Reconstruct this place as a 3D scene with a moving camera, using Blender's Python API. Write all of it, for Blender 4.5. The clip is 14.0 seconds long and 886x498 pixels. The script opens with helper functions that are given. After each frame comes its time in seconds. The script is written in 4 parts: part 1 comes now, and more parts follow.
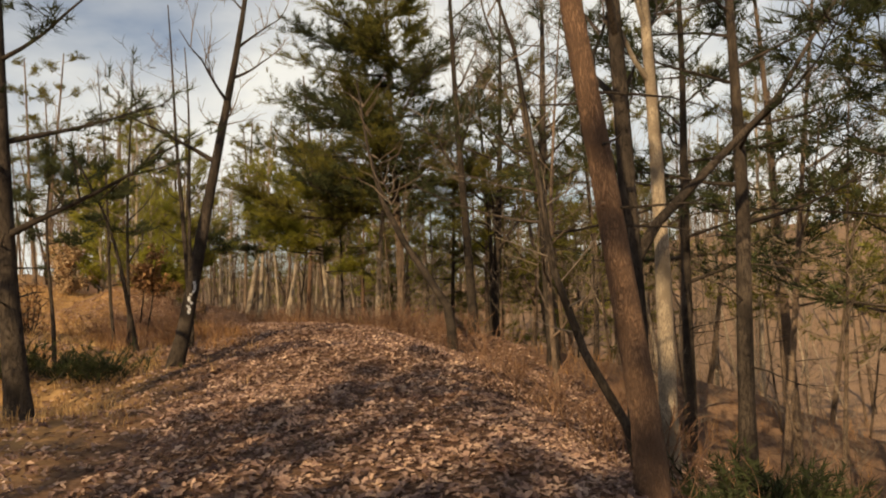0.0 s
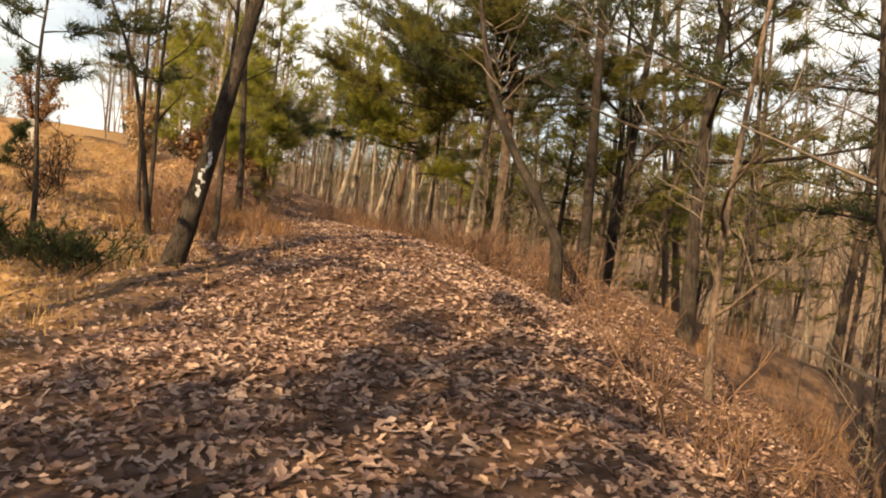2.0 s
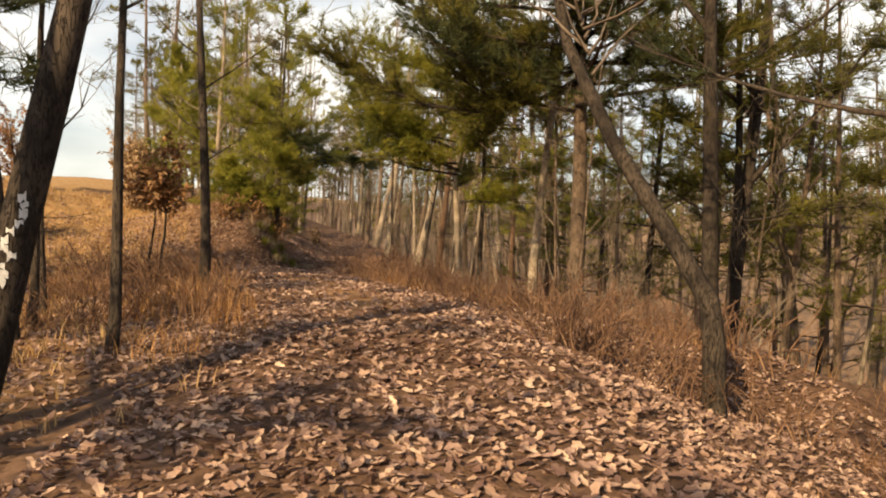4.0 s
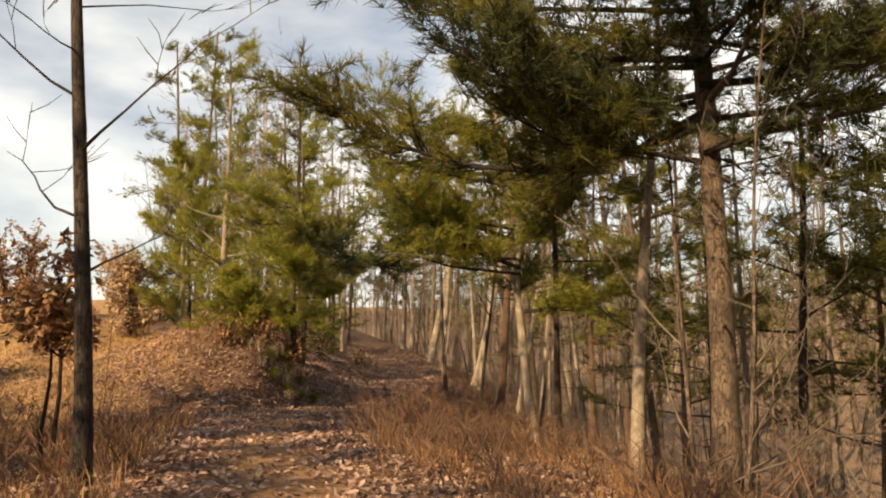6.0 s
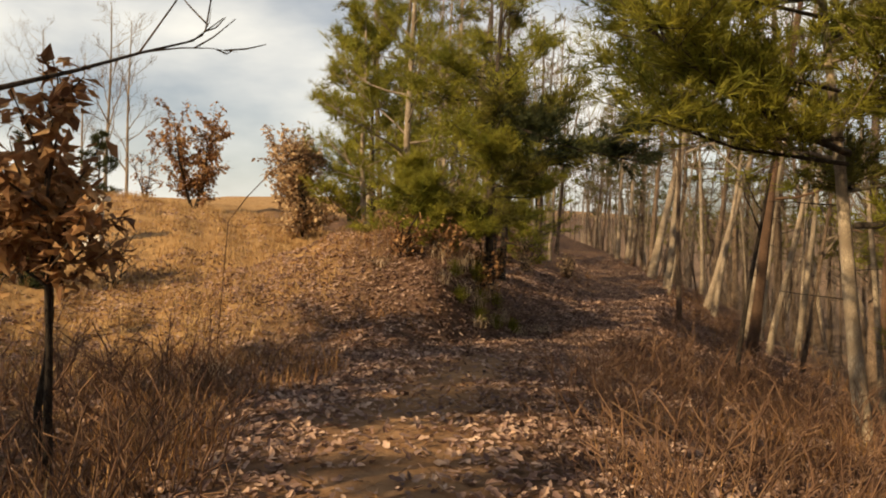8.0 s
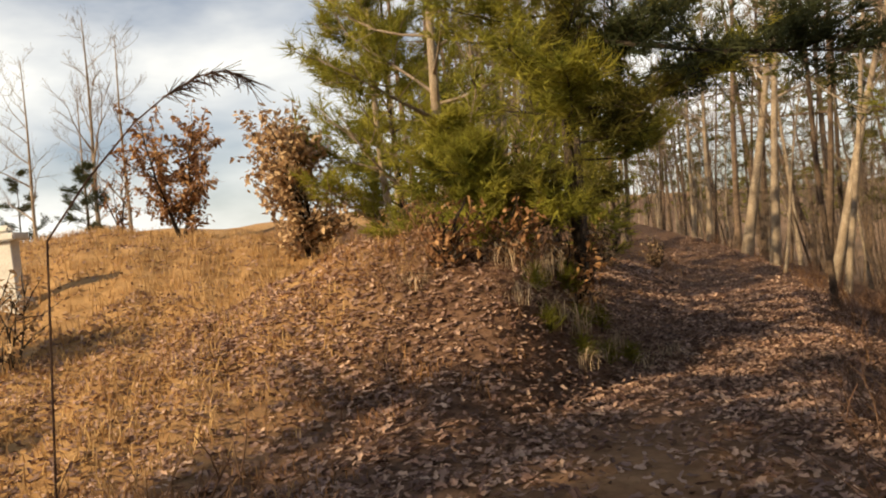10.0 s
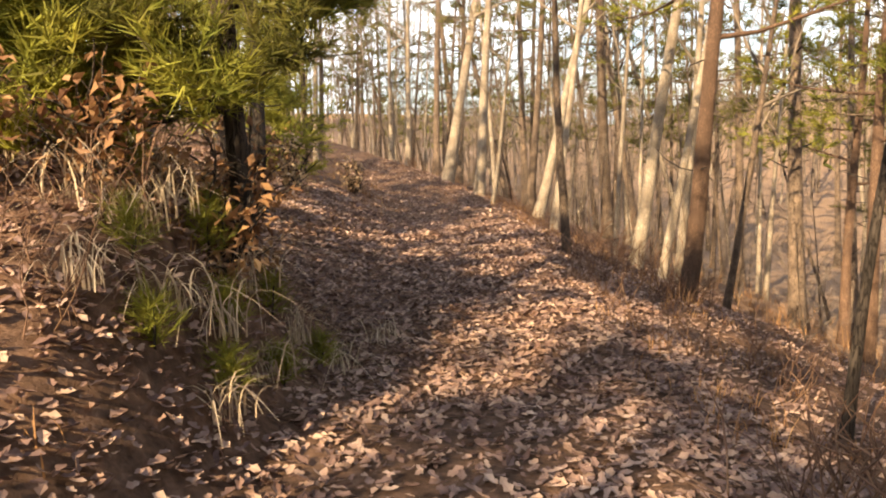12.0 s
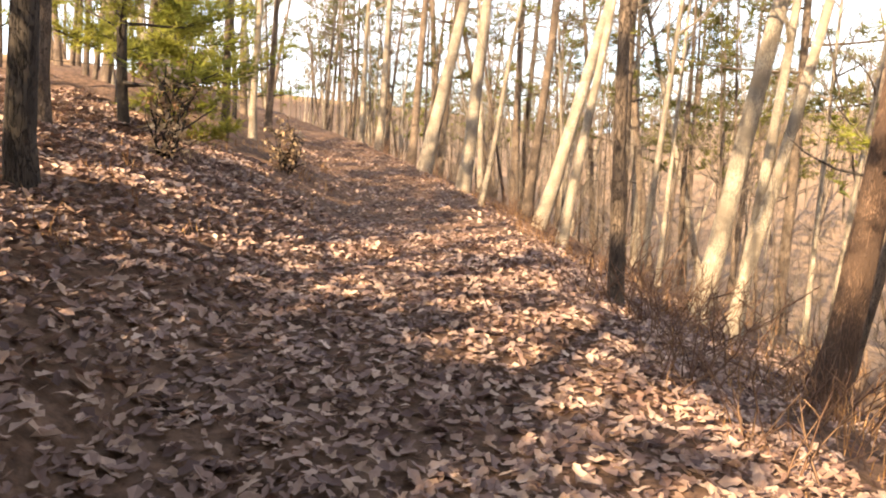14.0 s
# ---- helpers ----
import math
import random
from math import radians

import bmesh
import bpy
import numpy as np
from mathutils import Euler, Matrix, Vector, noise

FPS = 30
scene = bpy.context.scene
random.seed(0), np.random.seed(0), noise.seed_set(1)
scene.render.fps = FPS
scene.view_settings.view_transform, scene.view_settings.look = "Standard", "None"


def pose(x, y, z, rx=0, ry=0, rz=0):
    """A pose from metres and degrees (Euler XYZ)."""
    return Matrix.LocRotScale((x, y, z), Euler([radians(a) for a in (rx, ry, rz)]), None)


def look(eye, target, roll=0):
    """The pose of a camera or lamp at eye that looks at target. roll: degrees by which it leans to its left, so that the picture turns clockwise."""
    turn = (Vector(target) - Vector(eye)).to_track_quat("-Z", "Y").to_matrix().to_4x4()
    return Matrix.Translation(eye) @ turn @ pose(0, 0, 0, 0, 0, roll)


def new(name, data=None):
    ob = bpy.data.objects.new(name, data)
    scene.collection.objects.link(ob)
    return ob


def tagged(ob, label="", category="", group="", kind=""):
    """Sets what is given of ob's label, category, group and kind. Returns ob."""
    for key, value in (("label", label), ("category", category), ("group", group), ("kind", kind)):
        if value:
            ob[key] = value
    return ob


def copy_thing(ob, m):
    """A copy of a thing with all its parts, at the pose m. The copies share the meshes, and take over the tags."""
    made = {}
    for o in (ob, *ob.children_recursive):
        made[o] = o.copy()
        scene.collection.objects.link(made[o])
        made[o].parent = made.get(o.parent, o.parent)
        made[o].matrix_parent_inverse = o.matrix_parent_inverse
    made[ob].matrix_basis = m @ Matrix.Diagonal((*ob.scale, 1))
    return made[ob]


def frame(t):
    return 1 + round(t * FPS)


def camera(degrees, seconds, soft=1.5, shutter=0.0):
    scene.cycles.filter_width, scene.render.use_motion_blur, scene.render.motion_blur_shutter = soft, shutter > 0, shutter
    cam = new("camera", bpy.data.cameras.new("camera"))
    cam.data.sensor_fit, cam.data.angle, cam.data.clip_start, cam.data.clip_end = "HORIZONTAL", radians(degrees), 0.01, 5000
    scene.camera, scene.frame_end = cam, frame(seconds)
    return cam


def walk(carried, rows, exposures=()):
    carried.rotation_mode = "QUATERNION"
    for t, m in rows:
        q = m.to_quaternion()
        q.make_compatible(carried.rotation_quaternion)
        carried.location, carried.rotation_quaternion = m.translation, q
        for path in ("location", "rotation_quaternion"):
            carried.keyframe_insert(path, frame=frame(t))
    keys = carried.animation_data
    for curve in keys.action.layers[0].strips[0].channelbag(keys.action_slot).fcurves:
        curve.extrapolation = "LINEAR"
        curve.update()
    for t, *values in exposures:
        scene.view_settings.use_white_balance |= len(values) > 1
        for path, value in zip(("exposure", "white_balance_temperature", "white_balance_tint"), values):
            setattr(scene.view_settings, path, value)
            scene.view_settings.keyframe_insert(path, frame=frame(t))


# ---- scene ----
cam = camera(58.0, 14.0, soft=1.95)

PATH = [
    (0, (0.1, -1.522, 0.679), (0.06, 0.476, 0.759), -3.0),
    (0.5, (0.076, -0.472, 0.656), (0.118, 1.526, 0.563), 0.2),
    (1, (0.112, 0.649, 0.64), (0.168, 2.636, 0.42), 2.8),
    (1.5, (0.049, 1.867, 0.657), (0.006, 3.863, 0.545), 5.3),
    (2, (-0.13, 3.15, 0.67), (-0.42, 5.124, 0.533), 5.6),
    (2.5, (-0.42, 4.53, 0.65), (-0.869, 6.466, 0.423), 3.6),
    (3, (-0.7, 5.94, 0.66), (-1.221, 7.87, 0.593), 2.0),
    (3.2, (-0.8, 6.5, 0.67), (-1.235, 8.45, 0.587), 1.9),
    (5.3, (-1.703, 12.318, 1.051), (-2.135, 14.271, 1.039), -0.2),
    (5.5, (-1.835, 12.851, 1.041), (-2.27, 14.801, 1.126), -1.1),
    (6, (-2.189, 14.101, 1.063), (-2.754, 16.01, 1.247), -1.5),
    (6.5, (-2.56, 15.271, 1.069), (-3.123, 17.184, 1.223), -1.8),
    (7, (-3.025, 16.357, 1.112), (-3.718, 18.233, 1.103), -0.4),
    (7.5, (-3.571, 17.488, 1.162), (-4.389, 19.312, 1.097), 0.4),
    (8, (-4.215, 18.547, 1.17), (-5.254, 20.255, 1.117), 0.5),
    (10.3, (-7.526, 23.464, 0.984), (-8.656, 25.113, 0.95), -6.7),
    (10.5, (-7.714, 23.788, 0.967), (-8.832, 25.446, 0.936), -6.6),
    (11, (-8.076, 24.641, 1.029), (-8.69, 26.536, 0.852), -5.7),
    (11.5, (-8.531, 25.802, 0.967), (-9.093, 27.702, 0.698), -4.9),
    (12, (-8.836, 27.04, 0.857), (-9.285, 28.966, 0.556), -2.9),
    (12.5, (-9.198, 28.381, 0.751), (-9.627, 30.304, 0.409), -0.8),
    (13, (-9.488, 29.671, 0.6), (-9.922, 31.589, 0.232), -0.5),
    (13.5, (-9.69, 31.0, 0.44), (-10.056, 32.925, 0.039), 0.9),
    (14, (-9.93, 32.4, 0.32), (-10.315, 34.338, 0.012), 2.0),
]
walk(cam, [(t, look(eye, target, roll)) for t, eye, target, roll in PATH],
     exposures=[(0, 0.0, 8400, 10), (1.0, 0.5, 8400, 10), (1.5, 0.65, 8400, 10), (3.2, 0.55, 8400, 10), (5.3, 0.5, 8400, 10), (7.2, 0.45, 8700, 10), (8.0, 0.15, 8600, 10), (8.4, 0.15, 8500, 10), (10.3, 0.35, 8100, 10), (11.0, 0.5, 8300, 10), (11.5, 1.0, 7900, 10), (12.5, 1.6, 7450, 10), (13.2, 1.82, 7200, 10), (14, 1.88, 7200, 10)])

# ---- world, sun and exposure ----
SUN_EL, SUN_AZ = 30.0, 198.0        # degrees; azimuth clockwise from +y: the side that the light comes from
world = bpy.data.worlds.new("sky")
scene.world = world
world.use_nodes = True
wn, wl = world.node_tree.nodes, world.node_tree.links
wn.clear()
sky = wn.new("ShaderNodeTexSky")
sky.sky_type, sky.sun_disc = "NISHITA", False
sky.sun_elevation, sky.sun_rotation = radians(SUN_EL), radians(SUN_AZ)
sky.air_density, sky.dust_density = 1.0, 1.5
wtc = wn.new("ShaderNodeTexCoord")
wmap = wn.new("ShaderNodeMapping")
wmap.inputs["Scale"].default_value = (1.0, 1.0, 2.6)
wnoise = wn.new("ShaderNodeTexNoise")
wnoise.inputs["Scale"].default_value, wnoise.inputs["Detail"].default_value = 2.2, 6.0
wramp = wn.new("ShaderNodeValToRGB")
wramp.color_ramp.elements[0].position, wramp.color_ramp.elements[1].position = 0.33, 0.58
wramp.color_ramp.elements[0].color = (0.10, 0.10, 0.10, 1)
wmix = wn.new("ShaderNodeMixRGB")
wmix.inputs["Color2"].default_value = (22.0, 24.4, 27.5, 1)
wbg = wn.new("ShaderNodeBackground")
wbg.inputs["Strength"].default_value = 0.037
wout = wn.new("ShaderNodeOutputWorld")
wl.new(wtc.outputs["Generated"], wmap.inputs["Vector"])
wl.new(wmap.outputs["Vector"], wnoise.inputs["Vector"])
wl.new(wnoise.outputs["Fac"], wramp.inputs["Fac"])
wsep = wn.new("ShaderNodeSeparateXYZ")
wlow = wn.new("ShaderNodeMapRange")      # the cloud banks lie low, the zenith is clearer
wlow.inputs["From Min"].default_value, wlow.inputs["From Max"].default_value = 0.30, 0.65
wlow.inputs["To Min"].default_value, wlow.inputs["To Max"].default_value = 1.0, 0.25
wmul = wn.new("ShaderNodeMath")
wmul.operation = "MULTIPLY"
wl.new(wtc.outputs["Generated"], wsep.inputs["Vector"])
wl.new(wsep.outputs["Z"], wlow.inputs["Value"])
wl.new(wramp.outputs["Color"], wmul.inputs[0])
wl.new(wlow.outputs["Result"], wmul.inputs[1])
wl.new(wmul.outputs["Value"], wmix.inputs["Fac"])
wclear = wn.new("ShaderNodeMixRGB")      # thin haze lightens the clear sky between the clouds
wclear.blend_type = "MULTIPLY"
wclear.inputs["Fac"].default_value = 1.0
wclear.inputs["Color2"].default_value = (1.9, 2.2, 2.75, 1)
wl.new(sky.outputs["Color"], wclear.inputs["Color1"])
wl.new(wclear.outputs["Color"], wmix.inputs["Color1"])
wl.new(wmix.outputs["Color"], wbg.inputs["Color"])
wl.new(wbg.outputs["Background"], wout.inputs["Surface"])

sun = new("sun", bpy.data.lights.new("sun", "SUN"))
sun.data.energy, sun.data.angle, sun.data.color = 5.0, radians(0.6), (1.0, 0.82, 0.58)
_a, _e = radians(SUN_AZ), radians(SUN_EL)
sun.matrix_world = look((math.sin(_a) * 60, math.cos(_a) * 60, 60 * math.tan(_e)), (0, 0, 0))


# ---- materials ----
def material(name, low, high, scale=6.0, detail=6.0, rough=0.9, bump=0.3, stretch=(1, 1, 1), fine=0.0, island=0.0, objrandom=0.0, through_light=0.0, spots=None):
    """Two-scale procedural surface: low and high colours blended by noise, with finer grain, bump and per-piece variation."""
    m = bpy.data.materials.new(name)
    m.use_nodes = True
    n, l = m.node_tree.nodes, m.node_tree.links
    bsdf = n["Principled BSDF"]
    tc = n.new("ShaderNodeTexCoord")
    mp = n.new("ShaderNodeMapping")
    mp.inputs["Scale"].default_value = stretch
    l.new(tc.outputs["Object"], mp.inputs["Vector"])
    a = n.new("ShaderNodeTexNoise")
    a.inputs["Scale"].default_value, a.inputs["Detail"].default_value, a.inputs["Roughness"].default_value = scale, detail, 0.65
    l.new(mp.outputs["Vector"], a.inputs["Vector"])
    ramp = n.new("ShaderNodeValToRGB")
    ramp.color_ramp.elements[0].position, ramp.color_ramp.elements[1].position = 0.32, 0.68
    ramp.color_ramp.elements[0].color, ramp.color_ramp.elements[1].color = (*low, 1), (*high, 1)
    l.new(a.outputs["Fac"], ramp.inputs["Fac"])
    colour = ramp.outputs["Color"]
    b = n.new("ShaderNodeTexNoise")
    b.inputs["Scale"].default_value, b.inputs["Detail"].default_value = scale * 0.13, 3.0
    l.new(tc.outputs["Object"], b.inputs["Vector"])
    hsv = n.new("ShaderNodeHueSaturation")
    val = n.new("ShaderNodeMapRange")
    val.inputs["To Min"].default_value, val.inputs["To Max"].default_value = 0.7, 1.3
    l.new(b.outputs["Fac"], val.inputs["Value"])
    value = val.outputs["Result"]
    src = None
    if island:
        src, amount = n.new("ShaderNodeNewGeometry").outputs["Random Per Island"], island
    if objrandom:
        src, amount = n.new("ShaderNodeObjectInfo").outputs["Random"], objrandom
    if src is not None:
        mr = n.new("ShaderNodeMapRange")
        mr.inputs["To Min"].default_value, mr.inputs["To Max"].default_value = 1 - amount, 1 + amount
        l.new(src, mr.inputs["Value"])
        mul = n.new("ShaderNodeMath")
        mul.operation = "MULTIPLY"
        l.new(value, mul.inputs[0])
        l.new(mr.outputs["Result"], mul.inputs[1])
        value = mul.outputs["Value"]
        mh = n.new("ShaderNodeMapRange")
        mh.inputs["To Min"].default_value, mh.inputs["To Max"].default_value = 0.5 - 0.025 * amount, 0.5 + 0.025 * amount
        l.new(src, mh.inputs["Value"])
        l.new(mh.outputs["Result"], hsv.inputs["Hue"])
    l.new(value, hsv.inputs["Value"])
    l.new(colour, hsv.inputs["Color"])
    colour = hsv.outputs["Color"]
    if spots:
        v = n.new("ShaderNodeTexVoronoi")
        v.inputs["Scale"].default_value = spots[0]
        l.new(mp.outputs["Vector"], v.inputs["Vector"])
        vr = n.new("ShaderNodeValToRGB")
        vr.color_ramp.elements[0].position, vr.color_ramp.elements[1].position = 0.0, spots[2]
        mx = n.new("ShaderNodeMixRGB")
        mx.inputs["Color1"].default_value = (*spots[1], 1)
        l.new(v.outputs["Distance"], vr.inputs["Fac"])
        l.new(vr.outputs["Color"], mx.inputs["Fac"])
        l.new(colour, mx.inputs["Color2"])
        colour = mx.outputs["Color"]
    l.new(colour, bsdf.inputs["Base Color"])
    bsdf.inputs["Roughness"].default_value = rough
    bsdf.inputs["Specular IOR Level"].default_value = 0.25
    if bump:
        bp = n.new("ShaderNodeBump")
        bp.inputs["Strength"].default_value, bp.inputs["Distance"].default_value = bump, 0.03
        l.new(a.outputs["Fac"], bp.inputs["Height"])
        l.new(bp.outputs["Normal"], bsdf.inputs["Normal"])
    if through_light:
        tr = n.new("ShaderNodeBsdfTranslucent")
        l.new(colour, tr.inputs["Color"])
        ms = n.new("ShaderNodeMixShader")
        ms.inputs["Fac"].default_value = through_light
        l.new(bsdf.outputs["BSDF"], ms.inputs[1])
        l.new(tr.outputs["BSDF"], ms.inputs[2])
        l.new(ms.outputs["Shader"], n["Material Output"].inputs["Surface"])
    return m


def bark_material(name, low, high, crack, plates=22.0, depth=0.9, tall=0.2, gap=0.10):
    """Bark in upright plates parted by dark fissures, weathered at two scales."""
    m = bpy.data.materials.new(name)
    m.use_nodes = True
    n, l = m.node_tree.nodes, m.node_tree.links
    bsdf = n["Principled BSDF"]
    tc, mp = n.new("ShaderNodeTexCoord"), n.new("ShaderNodeMapping")
    mp.inputs["Scale"].default_value = (1, 1, tall)
    l.new(tc.outputs["Object"], mp.inputs["Vector"])
    warp = n.new("ShaderNodeTexNoise")
    warp.inputs["Scale"].default_value, warp.inputs["Detail"].default_value = 14.0, 5.0
    l.new(mp.outputs["Vector"], warp.inputs["Vector"])
    shift = n.new("ShaderNodeMixRGB")
    shift.blend_type = "ADD"
    shift.inputs["Fac"].default_value = 0.22
    l.new(mp.outputs["Vector"], shift.inputs["Color1"])
    l.new(warp.outputs["Color"], shift.inputs["Color2"])
    vor = n.new("ShaderNodeTexVoronoi")
    vor.feature = "DISTANCE_TO_EDGE"
    vor.inputs["Scale"].default_value = plates
    l.new(shift.outputs["Color"], vor.inputs["Vector"])
    edge = n.new("ShaderNodeMapRange")
    edge.inputs["From Max"].default_value = gap
    l.new(vor.outputs["Distance"], edge.inputs["Value"])
    patch = n.new("ShaderNodeTexNoise")
    patch.inputs["Scale"].default_value, patch.inputs["Detail"].default_value = 3.2, 7.0
    l.new(tc.outputs["Object"], patch.inputs["Vector"])
    ramp = n.new("ShaderNodeValToRGB")
    ramp.color_ramp.elements[0].position, ramp.color_ramp.elements[1].position = 0.33, 0.66
    ramp.color_ramp.elements[0].color, ramp.color_ramp.elements[1].color = (*low, 1), (*high, 1)
    l.new(patch.outputs["Fac"], ramp.inputs["Fac"])
    mix = n.new("ShaderNodeMixRGB")
    mix.inputs["Color1"].default_value = (*crack, 1)
    l.new(edge.outputs["Result"], mix.inputs["Fac"])
    l.new(ramp.outputs["Color"], mix.inputs["Color2"])
    hsv = n.new("ShaderNodeHueSaturation")
    info, mr = n.new("ShaderNodeObjectInfo"), n.new("ShaderNodeMapRange")
    mr.inputs["To Min"].default_value, mr.inputs["To Max"].default_value = 0.78, 1.2
    l.new(info.outputs["Random"], mr.inputs["Value"])
    l.new(mr.outputs["Result"], hsv.inputs["Value"])
    l.new(mix.outputs["Color"], hsv.inputs["Color"])
    l.new(hsv.outputs["Color"], bsdf.inputs["Base Color"])
    bsdf.inputs["Roughness"].default_value = 0.92
    bsdf.inputs["Specular IOR Level"].default_value = 0.2
    add = n.new("ShaderNodeMath")
    add.operation = "MULTIPLY_ADD"
    add.inputs[1].default_value = 0.5
    l.new(warp.outputs["Fac"], add.inputs[0])
    l.new(edge.outputs["Result"], add.inputs[2])
    bp = n.new("ShaderNodeBump")
    bp.inputs["Strength"].default_value, bp.inputs["Distance"].default_value = depth, 0.025
    l.new(add.outputs["Value"], bp.inputs["Height"])
    l.new(bp.outputs["Normal"], bsdf.inputs["Normal"])
    return m


BARK_PALE = bark_material("bark_pale", (0.22, 0.17, 0.125), (0.54, 0.44, 0.33), (0.21, 0.165, 0.125), 42, 0.5, 0.2, 0.2)
# bark_dark also carries the shade of backlit trunks in its colour.
BARK_DARK = bark_material("bark_dark", (0.036, 0.028, 0.023), (0.105, 0.08, 0.062), (0.022, 0.018, 0.015), 30, 0.8, 0.16)
BARK_PINE = bark_material("bark_pine", (0.13, 0.078, 0.052), (0.33, 0.195, 0.125), (0.125, 0.075, 0.052), 44, 0.7, 0.2, 0.3)
BARK_BROWN = bark_material("bark_brown", (0.11, 0.078, 0.058), (0.27, 0.19, 0.135), (0.07, 0.05, 0.04), 28, 0.8, 0.25)
TWIG = material("twig", (0.10, 0.075, 0.06), (0.26, 0.20, 0.15), 5, 4, 0.9, 0.0, objrandom=0.2)
NEEDLE = material("pine_needles", (0.06, 0.066, 0.016), (0.20, 0.175, 0.04), 1.4, 4, 0.75, 0.0, island=0.35, through_light=0.35)
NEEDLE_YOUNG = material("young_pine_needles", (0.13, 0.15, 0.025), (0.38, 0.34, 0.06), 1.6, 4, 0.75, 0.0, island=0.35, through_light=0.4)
# Darkened NEEDLE: shade put into the colour, used for dark evergreens too.
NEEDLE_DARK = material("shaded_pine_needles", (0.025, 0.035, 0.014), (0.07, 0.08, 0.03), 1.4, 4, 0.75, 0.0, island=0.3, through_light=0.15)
OAK_LEAF = material("dry_oak_leaf", (0.22, 0.10, 0.045), (0.46, 0.27, 0.14), 3, 4, 0.8, 0.0, island=0.4, through_light=0.25)
OAK_LEAF_TAN = material("tan_oak_leaf", (0.36, 0.23, 0.13), (0.58, 0.42, 0.27), 3, 4, 0.8, 0.0, island=0.35, through_light=0.25)
LITTER = material("fallen_leaf", (0.18, 0.10, 0.074), (0.45, 0.305, 0.245), 2.2, 5, 0.7, 0.0, island=0.6, through_light=0.1)
LITTER_PIECE = material("fallen_leaf_single", (0.17, 0.09, 0.06), (0.43, 0.285, 0.21), 3, 5, 0.7, 0.0, objrandom=0.55, through_light=0.1)
GRASS = material("dry_grass_blade", (0.33, 0.19, 0.085), (0.60, 0.40, 0.20), 2, 4, 0.8, 0.0, island=0.3, through_light=0.3)
REED = material("reed_blade", (0.42, 0.31, 0.20), (0.66, 0.52, 0.37), 3, 4, 0.75, 0.0, island=0.25, through_light=0.3)
UNDERGROWTH = material("withered_undergrowth", (0.20, 0.088, 0.036), (0.48, 0.265, 0.125), 2, 4, 0.85, 0.0, island=0.35, through_light=0.2)
BRUSH = material("brushwood", (0.10, 0.055, 0.037), (0.26, 0.145, 0.09), 3, 4, 0.9, 0.0, island=0.3)
STONE = material("granite", (0.48, 0.47, 0.45), (0.70, 0.69, 0.66), 40, 8, 0.75, 0.25)
PAINT = material("chalk_paint", (0.50, 0.50, 0.50), (0.82, 0.82, 0.82), 30, 6, 0.9, 0.3)
SOIL = material("bare_soil", (0.14, 0.075, 0.04), (0.30, 0.175, 0.10), 5, 8, 0.95, 0.6)


def ground_material():
    """Leaf mould, trodden soil and bleached grass, blended by the land cover stored with the ground."""
    m = bpy.data.materials.new("woodland_ground")
    m.use_nodes = True
    n, l = m.node_tree.nodes, m.node_tree.links
    bsdf = n["Principled BSDF"]
    tc = n.new("ShaderNodeTexCoord")

    def noisy(scale, low, high, detail=8, lo=0.33, hi=0.67):
        t = n.new("ShaderNodeTexNoise")
        t.inputs["Scale"].default_value, t.inputs["Detail"].default_value, t.inputs["Roughness"].default_value = scale, detail, 0.7
        l.new(tc.outputs["Object"], t.inputs["Vector"])
        r = n.new("ShaderNodeValToRGB")
        r.color_ramp.elements[0].position, r.color_ramp.elements[1].position = lo, hi
        r.color_ramp.elements[0].color, r.color_ramp.elements[1].color = (*low, 1), (*high, 1)
        l.new(t.outputs["Fac"], r.inputs["Fac"])
        return t, r

    t1, leaf = noisy(7.0, (0.05, 0.028, 0.018), (0.25, 0.145, 0.095))
    t2, grass = noisy(3.0, (0.27, 0.145, 0.06), (0.50, 0.315, 0.15))
    t3, soil = noisy(3.0, (0.25, 0.128, 0.06), (0.50, 0.295, 0.155))
    t4, carpet = noisy(9.0, (0.13, 0.076, 0.047), (0.42, 0.285, 0.19))
    cover = n.new("ShaderNodeAttribute")
    cover.attribute_name = "cover"
    sep = n.new("ShaderNodeSeparateColor")
    l.new(cover.outputs["Color"], sep.inputs["Color"])
    m1, m2 = n.new("ShaderNodeMixRGB"), n.new("ShaderNodeMixRGB")
    l.new(sep.outputs["Red"], m1.inputs["Fac"])
    l.new(leaf.outputs["Color"], m1.inputs["Color1"])
    l.new(grass.outputs["Color"], m1.inputs["Color2"])
    l.new(sep.outputs["Green"], m2.inputs["Fac"])
    l.new(m1.outputs["Color"], m2.inputs["Color1"])
    l.new(soil.outputs["Color"], m2.inputs["Color2"])
    m3 = n.new("ShaderNodeMixRGB")
    l.new(sep.outputs["Blue"], m3.inputs["Fac"])
    l.new(m2.outputs["Color"], m3.inputs["Color1"])
    l.new(carpet.outputs["Color"], m3.inputs["Color2"])
    l.new(m3.outputs["Color"], bsdf.inputs["Base Color"])
    bsdf.inputs["Roughness"].default_value = 0.95
    bsdf.inputs["Specular IOR Level"].default_value = 0.15
    bp = n.new("ShaderNodeBump")
    bp.inputs["Strength"].default_value, bp.inputs["Distance"].default_value = 0.8, 0.06
    l.new(t1.outputs["Fac"], bp.inputs["Height"])
    l.new(bp.outputs["Normal"], bsdf.inputs["Normal"])
    return m


